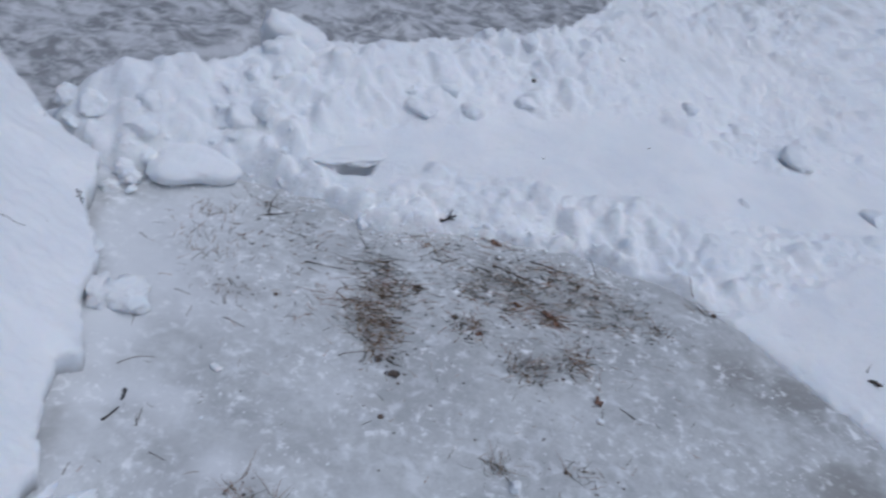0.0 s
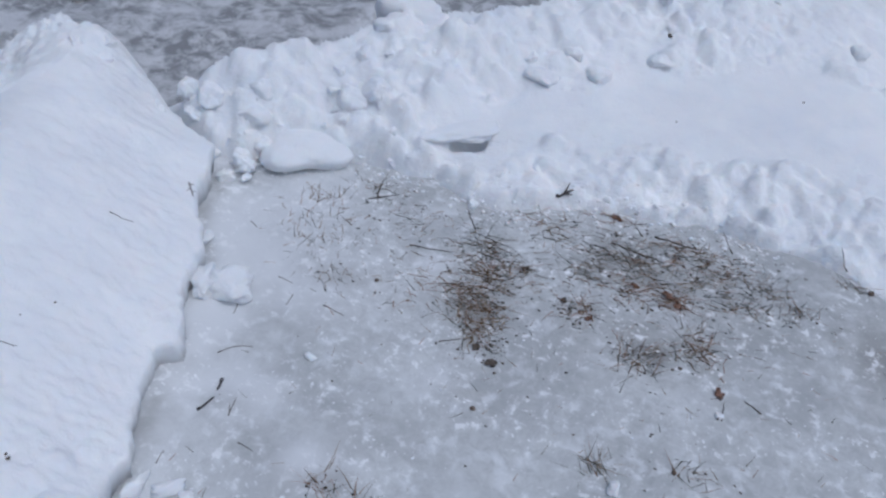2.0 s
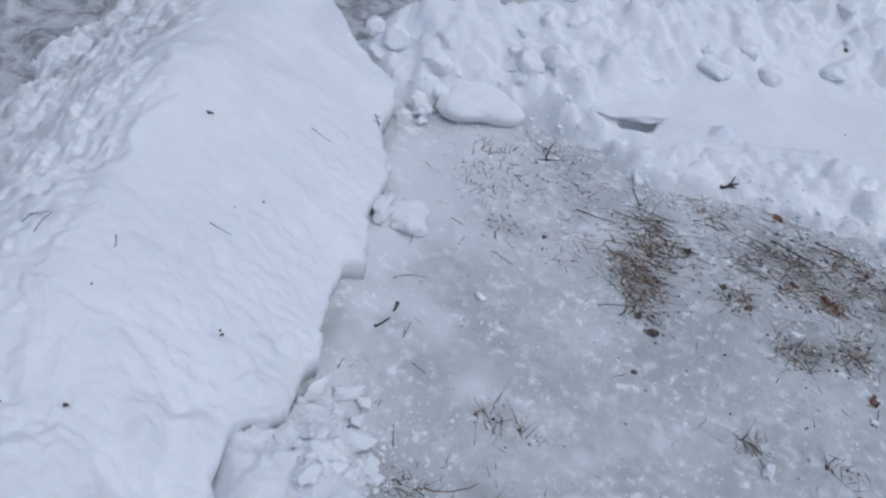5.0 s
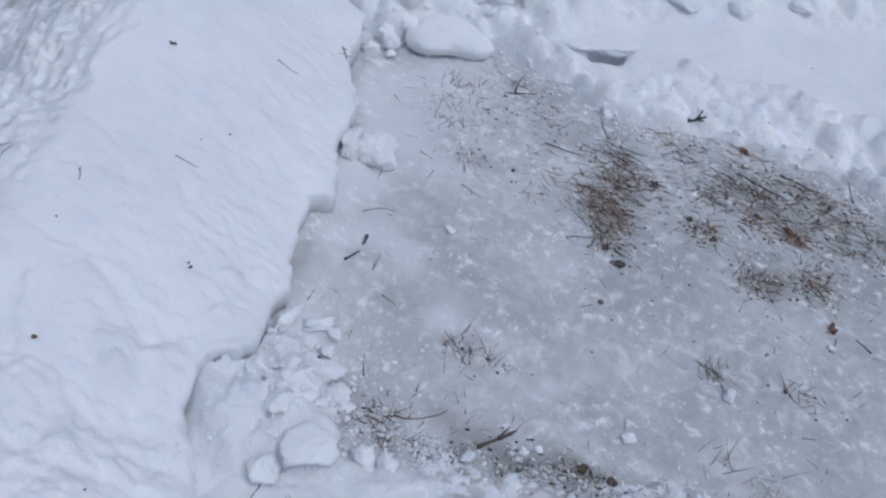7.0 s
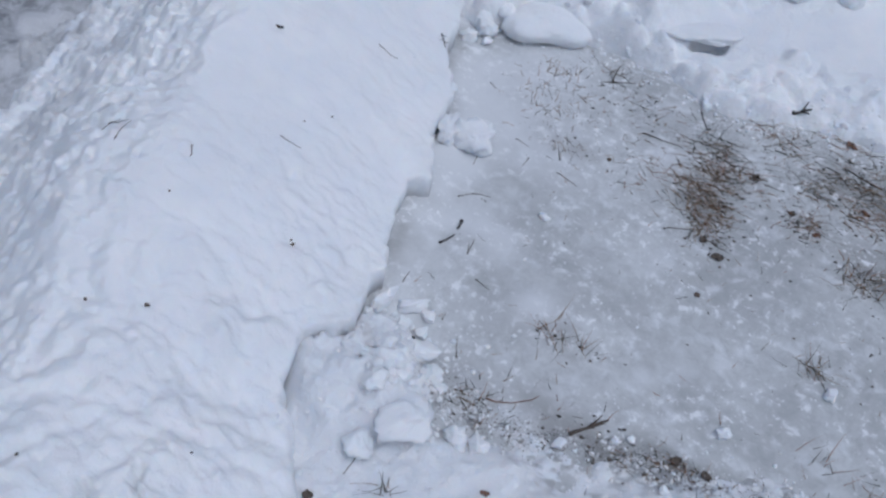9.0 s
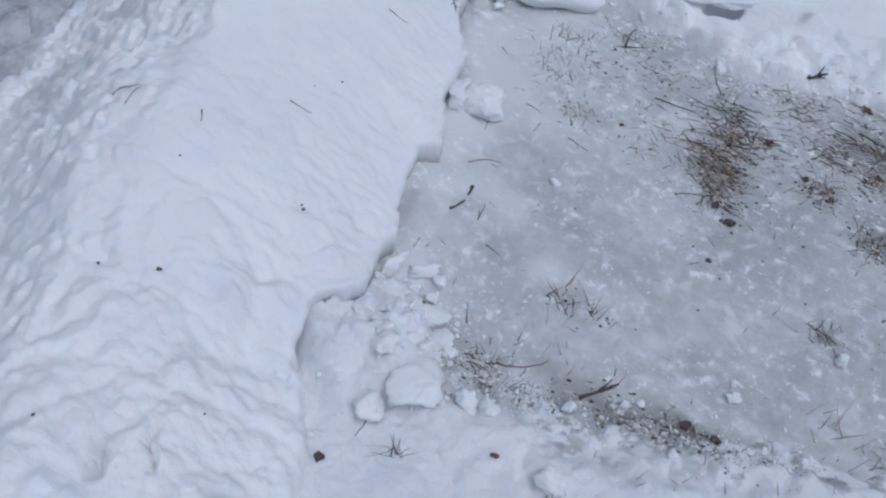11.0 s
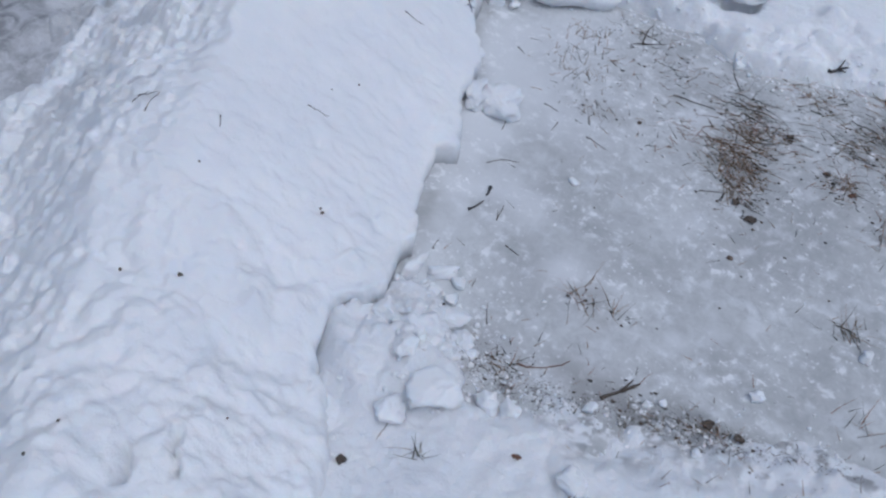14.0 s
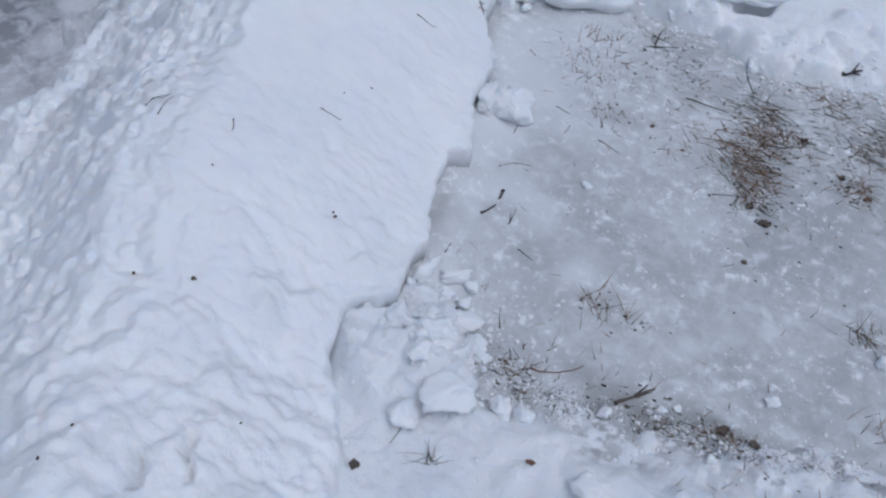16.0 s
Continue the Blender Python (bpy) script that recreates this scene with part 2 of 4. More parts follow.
BANK_CREST = [(-1.47, 2.20), (-1.40, 1.95), (-1.31, 1.67), (-1.20, 1.35), (-1.09, 1.08), (-1.03, 0.87), (-0.94, 0.65), (-0.81, 0.48), (-0.67, 0.30), (-0.6, 0.0)]
RIDGE_FOOT = [(-1.25, 2.16), (-1.08, 2.09), (-0.99, 2.095), (-0.93, 2.14), (-0.87, 2.195), (-0.79, 2.225), (-0.62, 2.262), (-0.48, 2.275), (-0.33, 2.225), (-0.234, 2.236), (-0.083, 2.325),
              (0.084, 2.36), (0.255, 2.395), (0.414, 2.395), (0.54, 2.41), (0.62, 2.385), (0.71, 2.32), (0.822, 2.272), (0.926, 2.178), (1.01, 2.105),
              (1.11, 2.04), (1.16, 1.975), (1.32, 1.75), (1.5, 1.4), (1.6, 0.9), (1.62, 0.6)]
SWEPT = [(-0.62, 2.375), (-0.50, 2.53), (-0.365, 2.66), (-0.08, 2.86), (0.164, 3.05), (0.477, 3.21), (0.695, 3.19), (1.03, 3.26), (1.44, 3.45), (1.9, 3.5), (1.6, 3.1),
         (1.185, 2.96), (0.77, 2.80), (0.39, 2.67), (0.03, 2.56), (-0.20, 2.46), (-0.306, 2.40), (-0.37, 2.34), (-0.55, 2.34)]
BLOWN = [(0.64, 2.30), (0.70, 2.40), (0.86, 2.42), (1.04, 2.66), (1.35, 2.80), (2.2, 2.9), (4.4, 2.6), (4.4, 0.5), (1.2, 0.5), (1.0, 2.0)]
RIDGE_CREST = [(-1.24, 2.24), (-1.066, 2.36), (-0.895, 2.53), (-0.73, 2.77), (-0.55, 2.88), (-0.38, 3.07), (-0.19, 3.28), (0.05, 3.50), (0.20, 3.95),
               (0.45, 4.8), (0.9, 6.0), (1.8, 6.9), (4.2, 6.9), (4.2, 0.6)]
FRONT_LINE = [(-0.62, 1.00), (-0.50, 1.06), (-0.42, 1.025), (-0.33, 1.00), (-0.244, 1.02), (-0.148, 1.06), (0.01, 1.125), (0.10, 1.18), (0.25, 1.255), (0.6, 1.34), (1.2, 1.28), (2.0, 1.0)]
rng = random.Random(11)


# ---- ground, reaching the horizon ----
def ground():
    fine = np.arange(-3.6, 3.0, 0.024)
    far = np.cumsum(0.04 * 1.32 ** np.arange(32))
    gx = np.r_[fine[0] - far[::-1], fine, fine[-1] + far]
    fine = np.arange(-0.5, 7.5, 0.024)
    gy = np.r_[fine[0] - far[::-1], fine, fine[-1] + far]
    X, Y = np.meshgrid(gx, gy)
    near = np.exp(-((X + 0.3) ** 2 + (Y - 3) ** 2) / 60)
    z = 0.02 * fbm(X, Y, 0.9, 4, 5) * near + 0.25 * fbm(X, Y, 0.03, 3, 8) * (1 - near)
    lumps = scatter_clods(random.Random(3), 2600, (-3.6, 3.0, 0.0, 7.5), 0.02, 0.10, 0.6, lambda a, b: 1.0 if (b > 2.3 or a < -1.2) else 0.0)
    z += clods(X, Y, lumps, 0.7) * (0.6 + 0.4 * fbm(X, Y, 1.1, 2, 31))
    z += 0.012 * np.abs(fbm(X * 0.6 + Y * 0.3, Y * 1.5, 4.0, 3, 77)) * near
    bare = inside(X, Y, BANK_EDGE[3:] + [(1.65, 0.0)] + RIDGE_FOOT[::-1][:-3])
    dip = bare | ((Y < 2.3) & (X > -1.1) & (Y > 0.0) & (X < 1.75))
    z = np.where(dip, -0.07, z)
    z = np.where((Y < 0.0) & (X > -2.2) & (X < 2.4) & (Y > -1.0), np.minimum(z, -0.02), z)
    z = np.where(inside(X, Y, RIDGE_FOOT + RIDGE_CREST[::-1]), np.minimum(z, -0.02), z)
    ob = sheet("ground", gx, gy, z, SNOW_YARD)
    path = along(X, Y, [(-5.6, -3.0), (-3.15, 1.0), (-2.1, 2.7), (-0.9, 4.3), (0.6, 6.6), (2.6, 10.0), (7.0, 16.0)]) + 0.35 * fbm(X, Y, 1.1, 4, 36)
    ob.data.attributes.new("trod", "FLOAT", "POINT").data.foreach_set("value", step(1.6, 0.9, path).ravel().astype(np.float32))
    tagged(ob, "lumpy snow yard with a grey trampled path", "ground", kind="structure")


def ice_sheet():
    gx, gy = np.arange(-1.15, 1.75, 0.011), np.arange(0.1, 2.75, 0.011)
    X, Y = np.meshgrid(gx, gy)
    z = 0.004 * fbm(X, Y, 4.0, 4, 21) + 0.0022 * fbm(X, Y, 22.0, 3, 25)
    z += 0.012 * np.exp(-(along(X, Y, BANK_EDGE) / 0.05) ** 2)
    z = np.where((np.hypot((X + 0.42) / 0.065, (Y - 2.415) / 0.06) < 1), -0.06, z)
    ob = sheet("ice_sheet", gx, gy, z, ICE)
    d = along(X, Y, BANK_EDGE)
    f = 0.45 * np.exp(-((d - 0.05) / 0.06) ** 2) * (0.7 + 0.5 * fbm(X, Y, 9, 3, 26)) + 0.75 * np.exp(-(d / 0.34) ** 2) * (0.65 + 0.75 * fbm(X, Y, 6, 3, 27))
    for px, py, pr in ((-0.22, 1.60, 0.055), (0.34, 1.77, 0.045), (-0.55, 1.42, 0.08), (-0.36, 1.30, 0.05), (-0.05, 1.36, 0.03), (-0.10, 1.29, 0.025), (0.02, 1.42, 0.02), (-0.33, 1.95, 0.05), (-0.40, 2.15, 0.05), (-0.72, 2.02, 0.10)):
        f += 0.6 * np.exp(-(((X - px) ** 2 + (Y - py) ** 2) / pr**2) ** 1.2) * (0.8 + 0.4 * fbm(X, Y, 20, 2, 28))
    soil_shade = np.zeros_like(X)
    for px, py, ra, rb in ((0.22, 2.17, 0.26, 0.10), (-0.19, 1.86, 0.09, 0.11), (-0.22, 2.04, 0.08, 0.06), (0.26, 1.9, 0.11, 0.09), (0.04, 1.94, 0.06, 0.05), (-0.56, 1.8, 0.07, 0.04), (-0.28, 1.26, 0.08, 0.05), (-0.2, 1.06, 0.28, 0.05), (-0.34, 1.03, 0.10, 0.05), (-0.13, 1.09, 0.10, 0.03), (0.1, 1.15, 0.2, 0.03), (0.85, 2.1, 0.25, 0.12), (1.05, 1.8, 0.2, 0.2)):
        soil_shade += np.exp(-(((X - px) / ra) ** 2 + ((Y - py) / rb) ** 2))
    # shade under the bank lip, painted as a dark strip on the ice
    soil_shade += 0.9 * np.exp(-(d / 0.022) ** 2) * step(0.75, 0.85, Y)
    ob.data.attributes.new("soil_shade", "FLOAT", "POINT").data.foreach_set("value", (np.clip(soil_shade, 0, 1) * np.clip(0.55 + 0.7 * fbm(X, Y, 12, 4, 29, 0.6), 0, 0.9)).ravel().astype(np.float32))
    shade = ob.data.attributes.new("frost", "FLOAT", "POINT")
    shade.data.foreach_set("value", np.clip(f, 0, 0.9).ravel().astype(np.float32))
    tagged(ob, "milky grey ice sheet with frost blotches and frozen-in grass", "ice", kind="structure")


def snow_bank():
    gx, gy = np.arange(-2.6, -0.10, 0.0058), np.arange(-0.6, 2.62, 0.0058)
    X, Y = np.meshgrid(gx, gy)
    wx = X + 0.0045 * fbm(X, Y, 24, 4, 61, 0.65) + 0.003 * fbm(X, Y, 70, 2, 48)
    wy = Y + 0.0045 * fbm(X, Y, 24, 4, 62, 0.65) + 0.003 * fbm(X, Y, 70, 2, 49)
    ring = BANK_EDGE + [(-2.9, -0.9), (-2.9, 2.45)]
    d = along(wx, wy, BANK_EDGE)
    s = np.where(inside(wx, wy, ring), d, -d)
    lip = 0.072 + 0.038 * step(1.15, 0.95, Y) - 0.060 * step(0.87, 0.70, Y) + 0.015 * step(1.6, 1.9, Y)
    body = lip + (0.18 - lip) * step(-0.03, 0.24, s)
    crest_x = np.interp(Y, [p[1] for p in BANK_CREST[::-1]], [p[0] for p in BANK_CREST[::-1]])
    c = X - crest_x
    hump = np.where(c > 0, np.exp(-(c / 0.20) ** 2), np.exp(-(c / 0.34) ** 2))
    body = body * np.where(c > 0, 1, np.exp(-(c / (0.40 - 0.10 * step(0.9, 0.6, Y))) ** 2)) + (0.035 + 0.075 * step(0.62, 0.88, Y) + 0.035 * step(1.05, 1.35, Y) - 0.045 * step(1.5, 1.95, Y) * (1 - 0.8 * np.exp(-((X + 1.43) ** 2 + (Y - 2.15) ** 2) / 0.004))) * hump
    body *= 1 - step(2.17, 2.30, Y + 0.25 * (X + 1.45) + 0.03 * fbm(X, Y, 9, 2, 59))
    body += (0.010 * fbm(X, Y, 3.2, 3, 63) + 0.0032 * fbm(X, Y, 15, 3, 60) + 0.0012 * fbm(X, Y, 48, 2, 56)) * step(0.0, 0.15, s)
    crumbly = step(0.20, 0.06, s) * step(1.22, 1.05, Y) * step(-0.01, 0.02, s)
    body += crumbly * clods(X, Y, scatter_clods(random.Random(15), 420, (-0.95, -0.3, 0.3, 1.25), 0.006, 0.028, 0.42, lambda a, b: 1.0), 0.7)
    # scrape lines on the smooth face
    face = step(-0.02, 0.10, c) * step(0.95, 1.15, Y)
    body += 0.0006 * fbm(X * 0.8 + Y * 0.25, Y * 5 - X * 1.2, 9.0, 3, 64) * face
    # crumbled far side, layered along the bank
    r = random.Random(5)
    g = along(X, Y, ROUGH_LINE) * np.where(inside(X, Y, ROUGH_LINE + [(-3.5, -0.9), (-3.5, 2.3)]), 1, -1) + 0.05 * fbm(X, Y, 8, 3, 68)
    rough = step(-0.03, 0.12, g) * (0.65 + 0.35 * step(0.55, 0.95, Y)) + 0.35 * step(1.98, 2.12, Y) * step(0.25, 0.12, np.abs(c))
    spots = scatter_clods(r, 700, (-2.3, -0.7, 0.0, 2.4), 0.015, 0.05, 0.5, lambda a, b: 1.0)
    pebbly = scatter_clods(r, 9500, (-2.3, -0.65, 0.0, 2.4), 0.007, 0.027, 0.5, lambda a, b: 1.0)
    qx, qy = X + 0.025 * fbm(X, Y, 5, 3, 45), Y + 0.03 * fbm(X, Y, 6, 2, 42)
    bands = fbm(qx + 0.22 * qy, 0.45 * qy, 11.0, 4, 46, 0.65)
    layers = 0.55 * (1 - np.abs(bands)) ** 2 + 0.45 * (1 - np.abs(fbm(qx - 0.3 * qy, 0.6 * qy, 30.0, 3, 47, 0.65)))
    body += (0.020 * (0.3 + 0.7 * step(0.75, 1.1, Y)) * (layers - 0.55) + 1.05 * clods(X, Y, pebbly, 0.5) * np.clip(0.6 + 0.8 * vnoise(X * 7, Y * 5, 43), 0.1, 1) + 0.6 * clods(X, Y, spots, 0.8) * np.clip(0.4 + 0.8 * vnoise(X * 3, Y * 3, 41), 0, 1)
             + 0.009 * fbm(X, Y, 26, 4, 69, 0.65) + 0.0035 * fbm(X, Y, 80, 2, 57)) * rough
    body += 0.010 * np.exp(-(g / 0.03) ** 2) * step(0.95, 1.1, Y) * np.clip(0.4 + fbm(X, Y, 9, 2, 58), 0, 1)
    # broken plates on the near part
    near = step(0.92, 0.72, Y) * step(0.05, 0.14, s) * (1 - 0.7 * np.clip(rough, 0, 1))
    plates = [(-0.80, 0.615, 0.10, 0.012, 0.5, 0.7), (-0.67, 0.545, 0.12, 0.010, 1.1, 0.7), (-0.77, 0.60, 0.06, 0.012, 2.0, 0.8), (-0.60, 0.66, 0.06, 0.010, 0.6, 0.7), (-0.55, 0.70, 0.035, 0.008, 2.4, 0.8)]
    body += clods(X, Y, plates + scatter_clods(r, 40, (-1.0, -0.4, 0.2, 0.9), 0.015, 0.05, 0.14, lambda a, b: 1.0), 0.6) * near
    clumpy = np.abs(fbm(X + 0.03 * fbm(X, Y, 7, 2, 51), Y + 0.03 * fbm(X, Y, 7, 2, 52), 6.0, 4, 53)) + 0.4 * np.abs(fbm(X, Y, 17.0, 3, 54))
    body += (clumpy - 0.5) * (0.012 * step(1.0, 0.8, Y) + 0.002) * step(0.01, 0.08, s)
    bx, by = X + 0.02 * fbm(X, Y, 9, 3, 65), Y + 0.02 * fbm(X, Y, 9, 3, 66)
    billow = np.abs(fbm(bx, by, 10.0, 5, 67, 0.62))
    body += (billow - 0.4) * (0.010 * step(0.95, 0.78, Y) + 0.007 * step(0.30, 0.12, s) * step(1.3, 1.05, Y)) * step(0.0, 0.05, s)
    body += 0.0026 * fbm(X, Y, 60, 3, 75, 0.7) * step(0.02, 0.06, s) * (0.4 + 0.6 * step(1.15, 0.95, Y))
    # soft creases between settled lumps: the ground steps down across each
    lx, ly = X + 0.010 * fbm(X, Y, 11, 3, 71), Y + 0.010 * fbm(X, Y, 11, 3, 72)
    for line, wide, deep in (([(-1.085, 0.869), (-0.966, 0.854), (-0.883, 0.886), (-0.765, 0.861), (-0.724, 0.844), (-0.661, 0.787)], 0.020, 0.013),
                             ([(-0.859, 0.534), (-0.842, 0.589), (-0.831, 0.64), (-0.794, 0.655)], 0.011, 0.009),
                             ([(-0.80, 0.37), (-0.762, 0.415), (-0.758, 0.466), (-0.739, 0.505), (-0.727, 0.552), (-0.696, 0.589), (-0.713, 0.643), (-0.718, 0.681)], 0.013, 0.012),
                             ([(-0.589, 0.602), (-0.664, 0.689), (-0.657, 0.737), (-0.673, 0.813)], 0.013, 0.011),
                             ([(-0.61, 0.684), (-0.588, 0.70), (-0.56, 0.709), (-0.539, 0.699)], 0.007, 0.006)):
        body -= 0.7 * deep * np.exp(-(along(lx, ly, line) / wide) ** 2)
    body += 0.022 * np.exp(-(((X + 0.705) / 0.075) ** 2 + ((Y - 0.80) / 0.065) ** 2) ** 1.5)
    # pits
    for px, py, pr, pd in ((-0.826, 0.721, 0.014, 0.014), (-0.757, 1.005, 0.010, 0.010), (-0.866, 1.125, 0.014, 0.012), (-0.857, 1.113, 0.010, 0.010)):
        body -= pd * np.exp(-((X - px) ** 2 + (Y - py) ** 2) / pr**2)
    # holes in a patch of broken crust, and beside the fallen heap
    crust = np.hypot((X + 0.617) / 0.045, (Y - 0.455) / 0.05)
    body += 0.010 * step(1.2, 0.8, crust) * (0.4 + np.abs(fbm(X, Y, 30, 3, 73)))
    for line, wide, deep in (([(-0.629, 0.517), (-0.617, 0.497)], 0.008, 0.05), ([(-0.665, 0.45), (-0.653, 0.437), (-0.640, 0.415)], 0.010, 0.06), ([(-0.606, 0.488), (-0.584, 0.462)], 0.005, 0.05),
                             ([(-0.60, 0.806), (-0.577, 0.788), (-0.556, 0.776)], 0.010, 0.035)):
        body -= 0.7 * deep * np.exp(-(along(X + 0.007 * fbm(X, Y, 40, 3, 55), Y + 0.007 * fbm(X, Y, 40, 3, 74), line) / wide) ** 4)
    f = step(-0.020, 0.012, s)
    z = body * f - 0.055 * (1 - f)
    z = sink(X, Y, z, west=-2.55, south=-0.55)
    z -= 0.12 * step(0.52, 0.80, 0.10 * fbm(X, Y, 6, 3, 76) - c) + 0.12 * step(2.22, 2.34, Y + 0.25 * (X + 1.45) + 0.04 * fbm(X, Y, 9, 2, 59))
    # undercut of the broken edge
    smooth = along(X, Y, BANK_EDGE) * np.where(inside(X, Y, ring), 1, -1)
    gyy, gxx = np.gradient(smooth)
    n = np.hypot(gxx, gyy) + 1e-6
    cut = (0.042 + 0.012 * np.exp(-((Y - 0.98) / 0.14) ** 2) + 0.020 * np.clip(fbm(X, Y, 5, 2, 99), -0.8, 1)) * np.where(Y > 0.8, 1, 0.15)
    cut *= (1 - f) * step(0.045, 0.0, np.abs(s))
    # dirt plus painted-in shade, grey, on the undercut wall and the rough west slope
    dirt_and_shade = step(0.85, 0.35, f) * step(0.82, 0.90, Y) + (0.6 + 0.25 * step(1.3, 1.7, Y)) * step(-0.01, 0.16, g) * step(0.6, 1.3, Y) * step(-0.3, 0.5, fbm(X + 0.2 * Y, 0.4 * Y, 8, 4, 44, 0.6))
    ob = sheet("snow_bank", gx, gy, z, SNOW, (gxx / n * cut, gyy / n * cut), dirt_and_shade)
    tagged(ob, "ploughed white snow bank with a broken undercut edge", "snow bank", kind="structure")


def snow_ridge():
    gx, gy = np.r_[np.arange(-1.55, 1.4, 0.009), np.arange(1.4, 4.4, 0.022)], np.r_[np.arange(0.6, 1.9, 0.022), np.arange(1.9, 3.7, 0.009), np.arange(3.7, 7.2, 0.022)]
    X, Y = np.meshgrid(gx, gy)
    bent = 0.012 * (1 - 0.75 * step(-0.45, -0.8, X))
    wx, wy = X + bent * fbm(X, Y, 16, 3, 81), Y + bent * fbm(X, Y, 16, 3, 82)
    ring = RIDGE_FOOT + RIDGE_CREST[::-1]
    inn = inside(wx, wy, ring)
    d1, d2 = along(wx, wy, RIDGE_FOOT), along(wx, wy, RIDGE_CREST)
    t = np.where(inn, d1 / (d1 + d2 + 1e-6), np.where(d1 < d2, -d1, 1 + d2))
    smooth_side = step(0.52, 0.98, X)
    u = np.where(inn, d1, -d1)
    h = (0.085 - 0.056 * smooth_side) * (0.22 * step(0.0, 0.025, u) + 0.78 * step(0.0, 0.27, u)) + 0.03 * step(0.2, 0.6, u) + (0.12 - 0.05 * smooth_side) * (step(0.55, 1.0, t) + (np.clip(1.05 * t, 0, 1) - step(0.55, 1.0, t)) * step(-0.35, -0.6, X))
    h *= (1 - step(1.0, 1.16, t) * 0.9) * step(-1.36, -1.10, X)
    jx, jy = X + 0.045 * fbm(X, Y, 5, 3, 83), Y + 0.045 * fbm(X, Y, 5, 3, 88)
    calm_edge = along(jx, jy, SWEPT + SWEPT[:1]) * np.where(inside(jx, jy, SWEPT), 1, -1)
    side_edge = along(jx, jy, BLOWN + BLOWN[:1]) * np.where(inside(jx, jy, BLOWN), 1, -1)
    lumpy = step(0.0, 0.03, u) * (1 - step(-0.03, 0.03, calm_edge)) * (1 - 0.92 * step(-0.04, 0.05, side_edge)) * (1 - step(1.08, 1.22, t)) * (1 - 0.45 * step(-0.5, -0.75, X))
    r = random.Random(9)
    big = scatter_clods(r, 3800, (-1.5, 4.2, 1.4, 7.0), 0.022, 0.075, 0.55, lambda a, b: 1.0)
    small = scatter_clods(r, 9000, (-1.5, 2.6, 1.9, 4.8), 0.009, 0.028, 0.8, lambda a, b: 1.0)
    foot = scatter_clods(r, 1100, (-1.1, 1.0, 2.0, 2.95), 0.018, 0.052, 0.62, lambda a, b: 1.0)
    calm = 1 - np.exp(-(((X + 0.45) / 0.13) ** 2 + ((Y - 2.41) / 0.08) ** 2) ** 2)
    h += 0.8 * calm * clods(X, Y, foot, 0.6) * step(0.0, 0.02, u) * step(0.34, 0.22, u) * (1 - smooth_side) * (1 - step(-0.03, 0.03, calm_edge))
    lump = clods(X, Y, big, 0.65) + 0.5 * clods(X, Y, small, 0.7) + 0.006 * fbm(X, Y, 30, 2, 84) - 0.010 * np.abs(fbm(X, Y, 21, 3, 80, 0.6))
    patch = np.clip(0.75 + 0.45 * fbm(X, Y, 2.2, 2, 85), 0.35, 1.2)
    west = scatter_clods(r, 190, (-1.25, -0.45, 2.12, 2.95), 0.028, 0.080, 0.45, lambda a, b: 1.0)
    h += 0.85 * calm * clods(X, Y, west, 0.5) * step(0.0, 0.06, u) * step(-0.40, -0.55, X) * (1 - step(0.98, 1.15, t)) * (1 - step(-0.03, 0.03, calm_edge))
    h += calm * lump * lumpy * patch + 0.006 * fbm(X, Y, 14, 3, 86) * np.clip(lumpy + 0.05, 0, 1) + 0.006 * fbm(X, Y, 3.0, 3, 87) * step(0.02, 0.2, t)
    # old footprints on the smooth side
    for px, py, pr in ((0.75, 2.36, 0.035), (0.80, 2.30, 0.022), (0.95, 2.50, 0.030), (1.12, 2.56, 0.030), (1.05, 2.62, 0.02)):
        h -= 0.012 * np.exp(-(((X - px) ** 2 + (Y - py) ** 2) / pr**2) ** 1.5)
    h = np.maximum(h, 0.004 + 0.012 * step(0.0, 0.04, u) + 0.004 * fbm(X, Y, 25, 2, 79))
    # hollow under the tilted slab
    h += 0.020 * np.exp(-(((X + 0.42) / 0.07) ** 2 + ((Y - 2.352 - 0.2 * (X + 0.42)) / 0.018) ** 2))
    h -= 0.16 * np.exp(-(((X + 0.418) / 0.044) ** 2 + ((Y - 2.412 - 0.2 * (X + 0.42)) / 0.036) ** 2) ** 3)
    f = np.where(inn, 1, step(-0.012, 0.004, t))
    z = h * f - 0.055 * (1 - f)
    z -= 0.14 * step(1.06, 1.30, t)
    z = sink(X, Y, z, east=4.3, south=0.7, north=7.1)
    # greyer in uneven blotches towards the far crest
    far_grey = 0.42 * step(0.55, 0.95, t + 0.1 * fbm(X, Y, 2.0, 3, 78)) * step(0.0, 1.0, X) * np.clip(0.6 + 0.6 * fbm(X, Y, 7, 4, 77, 0.6), 0, 1)
    ob = sheet("snow_ridge", gx, gy, z, SNOW_ROUGH, dirt_shade=far_grey)
    tagged(ob, "shovelled snow ridge of loose white clods", "snow ridge", kind="structure")


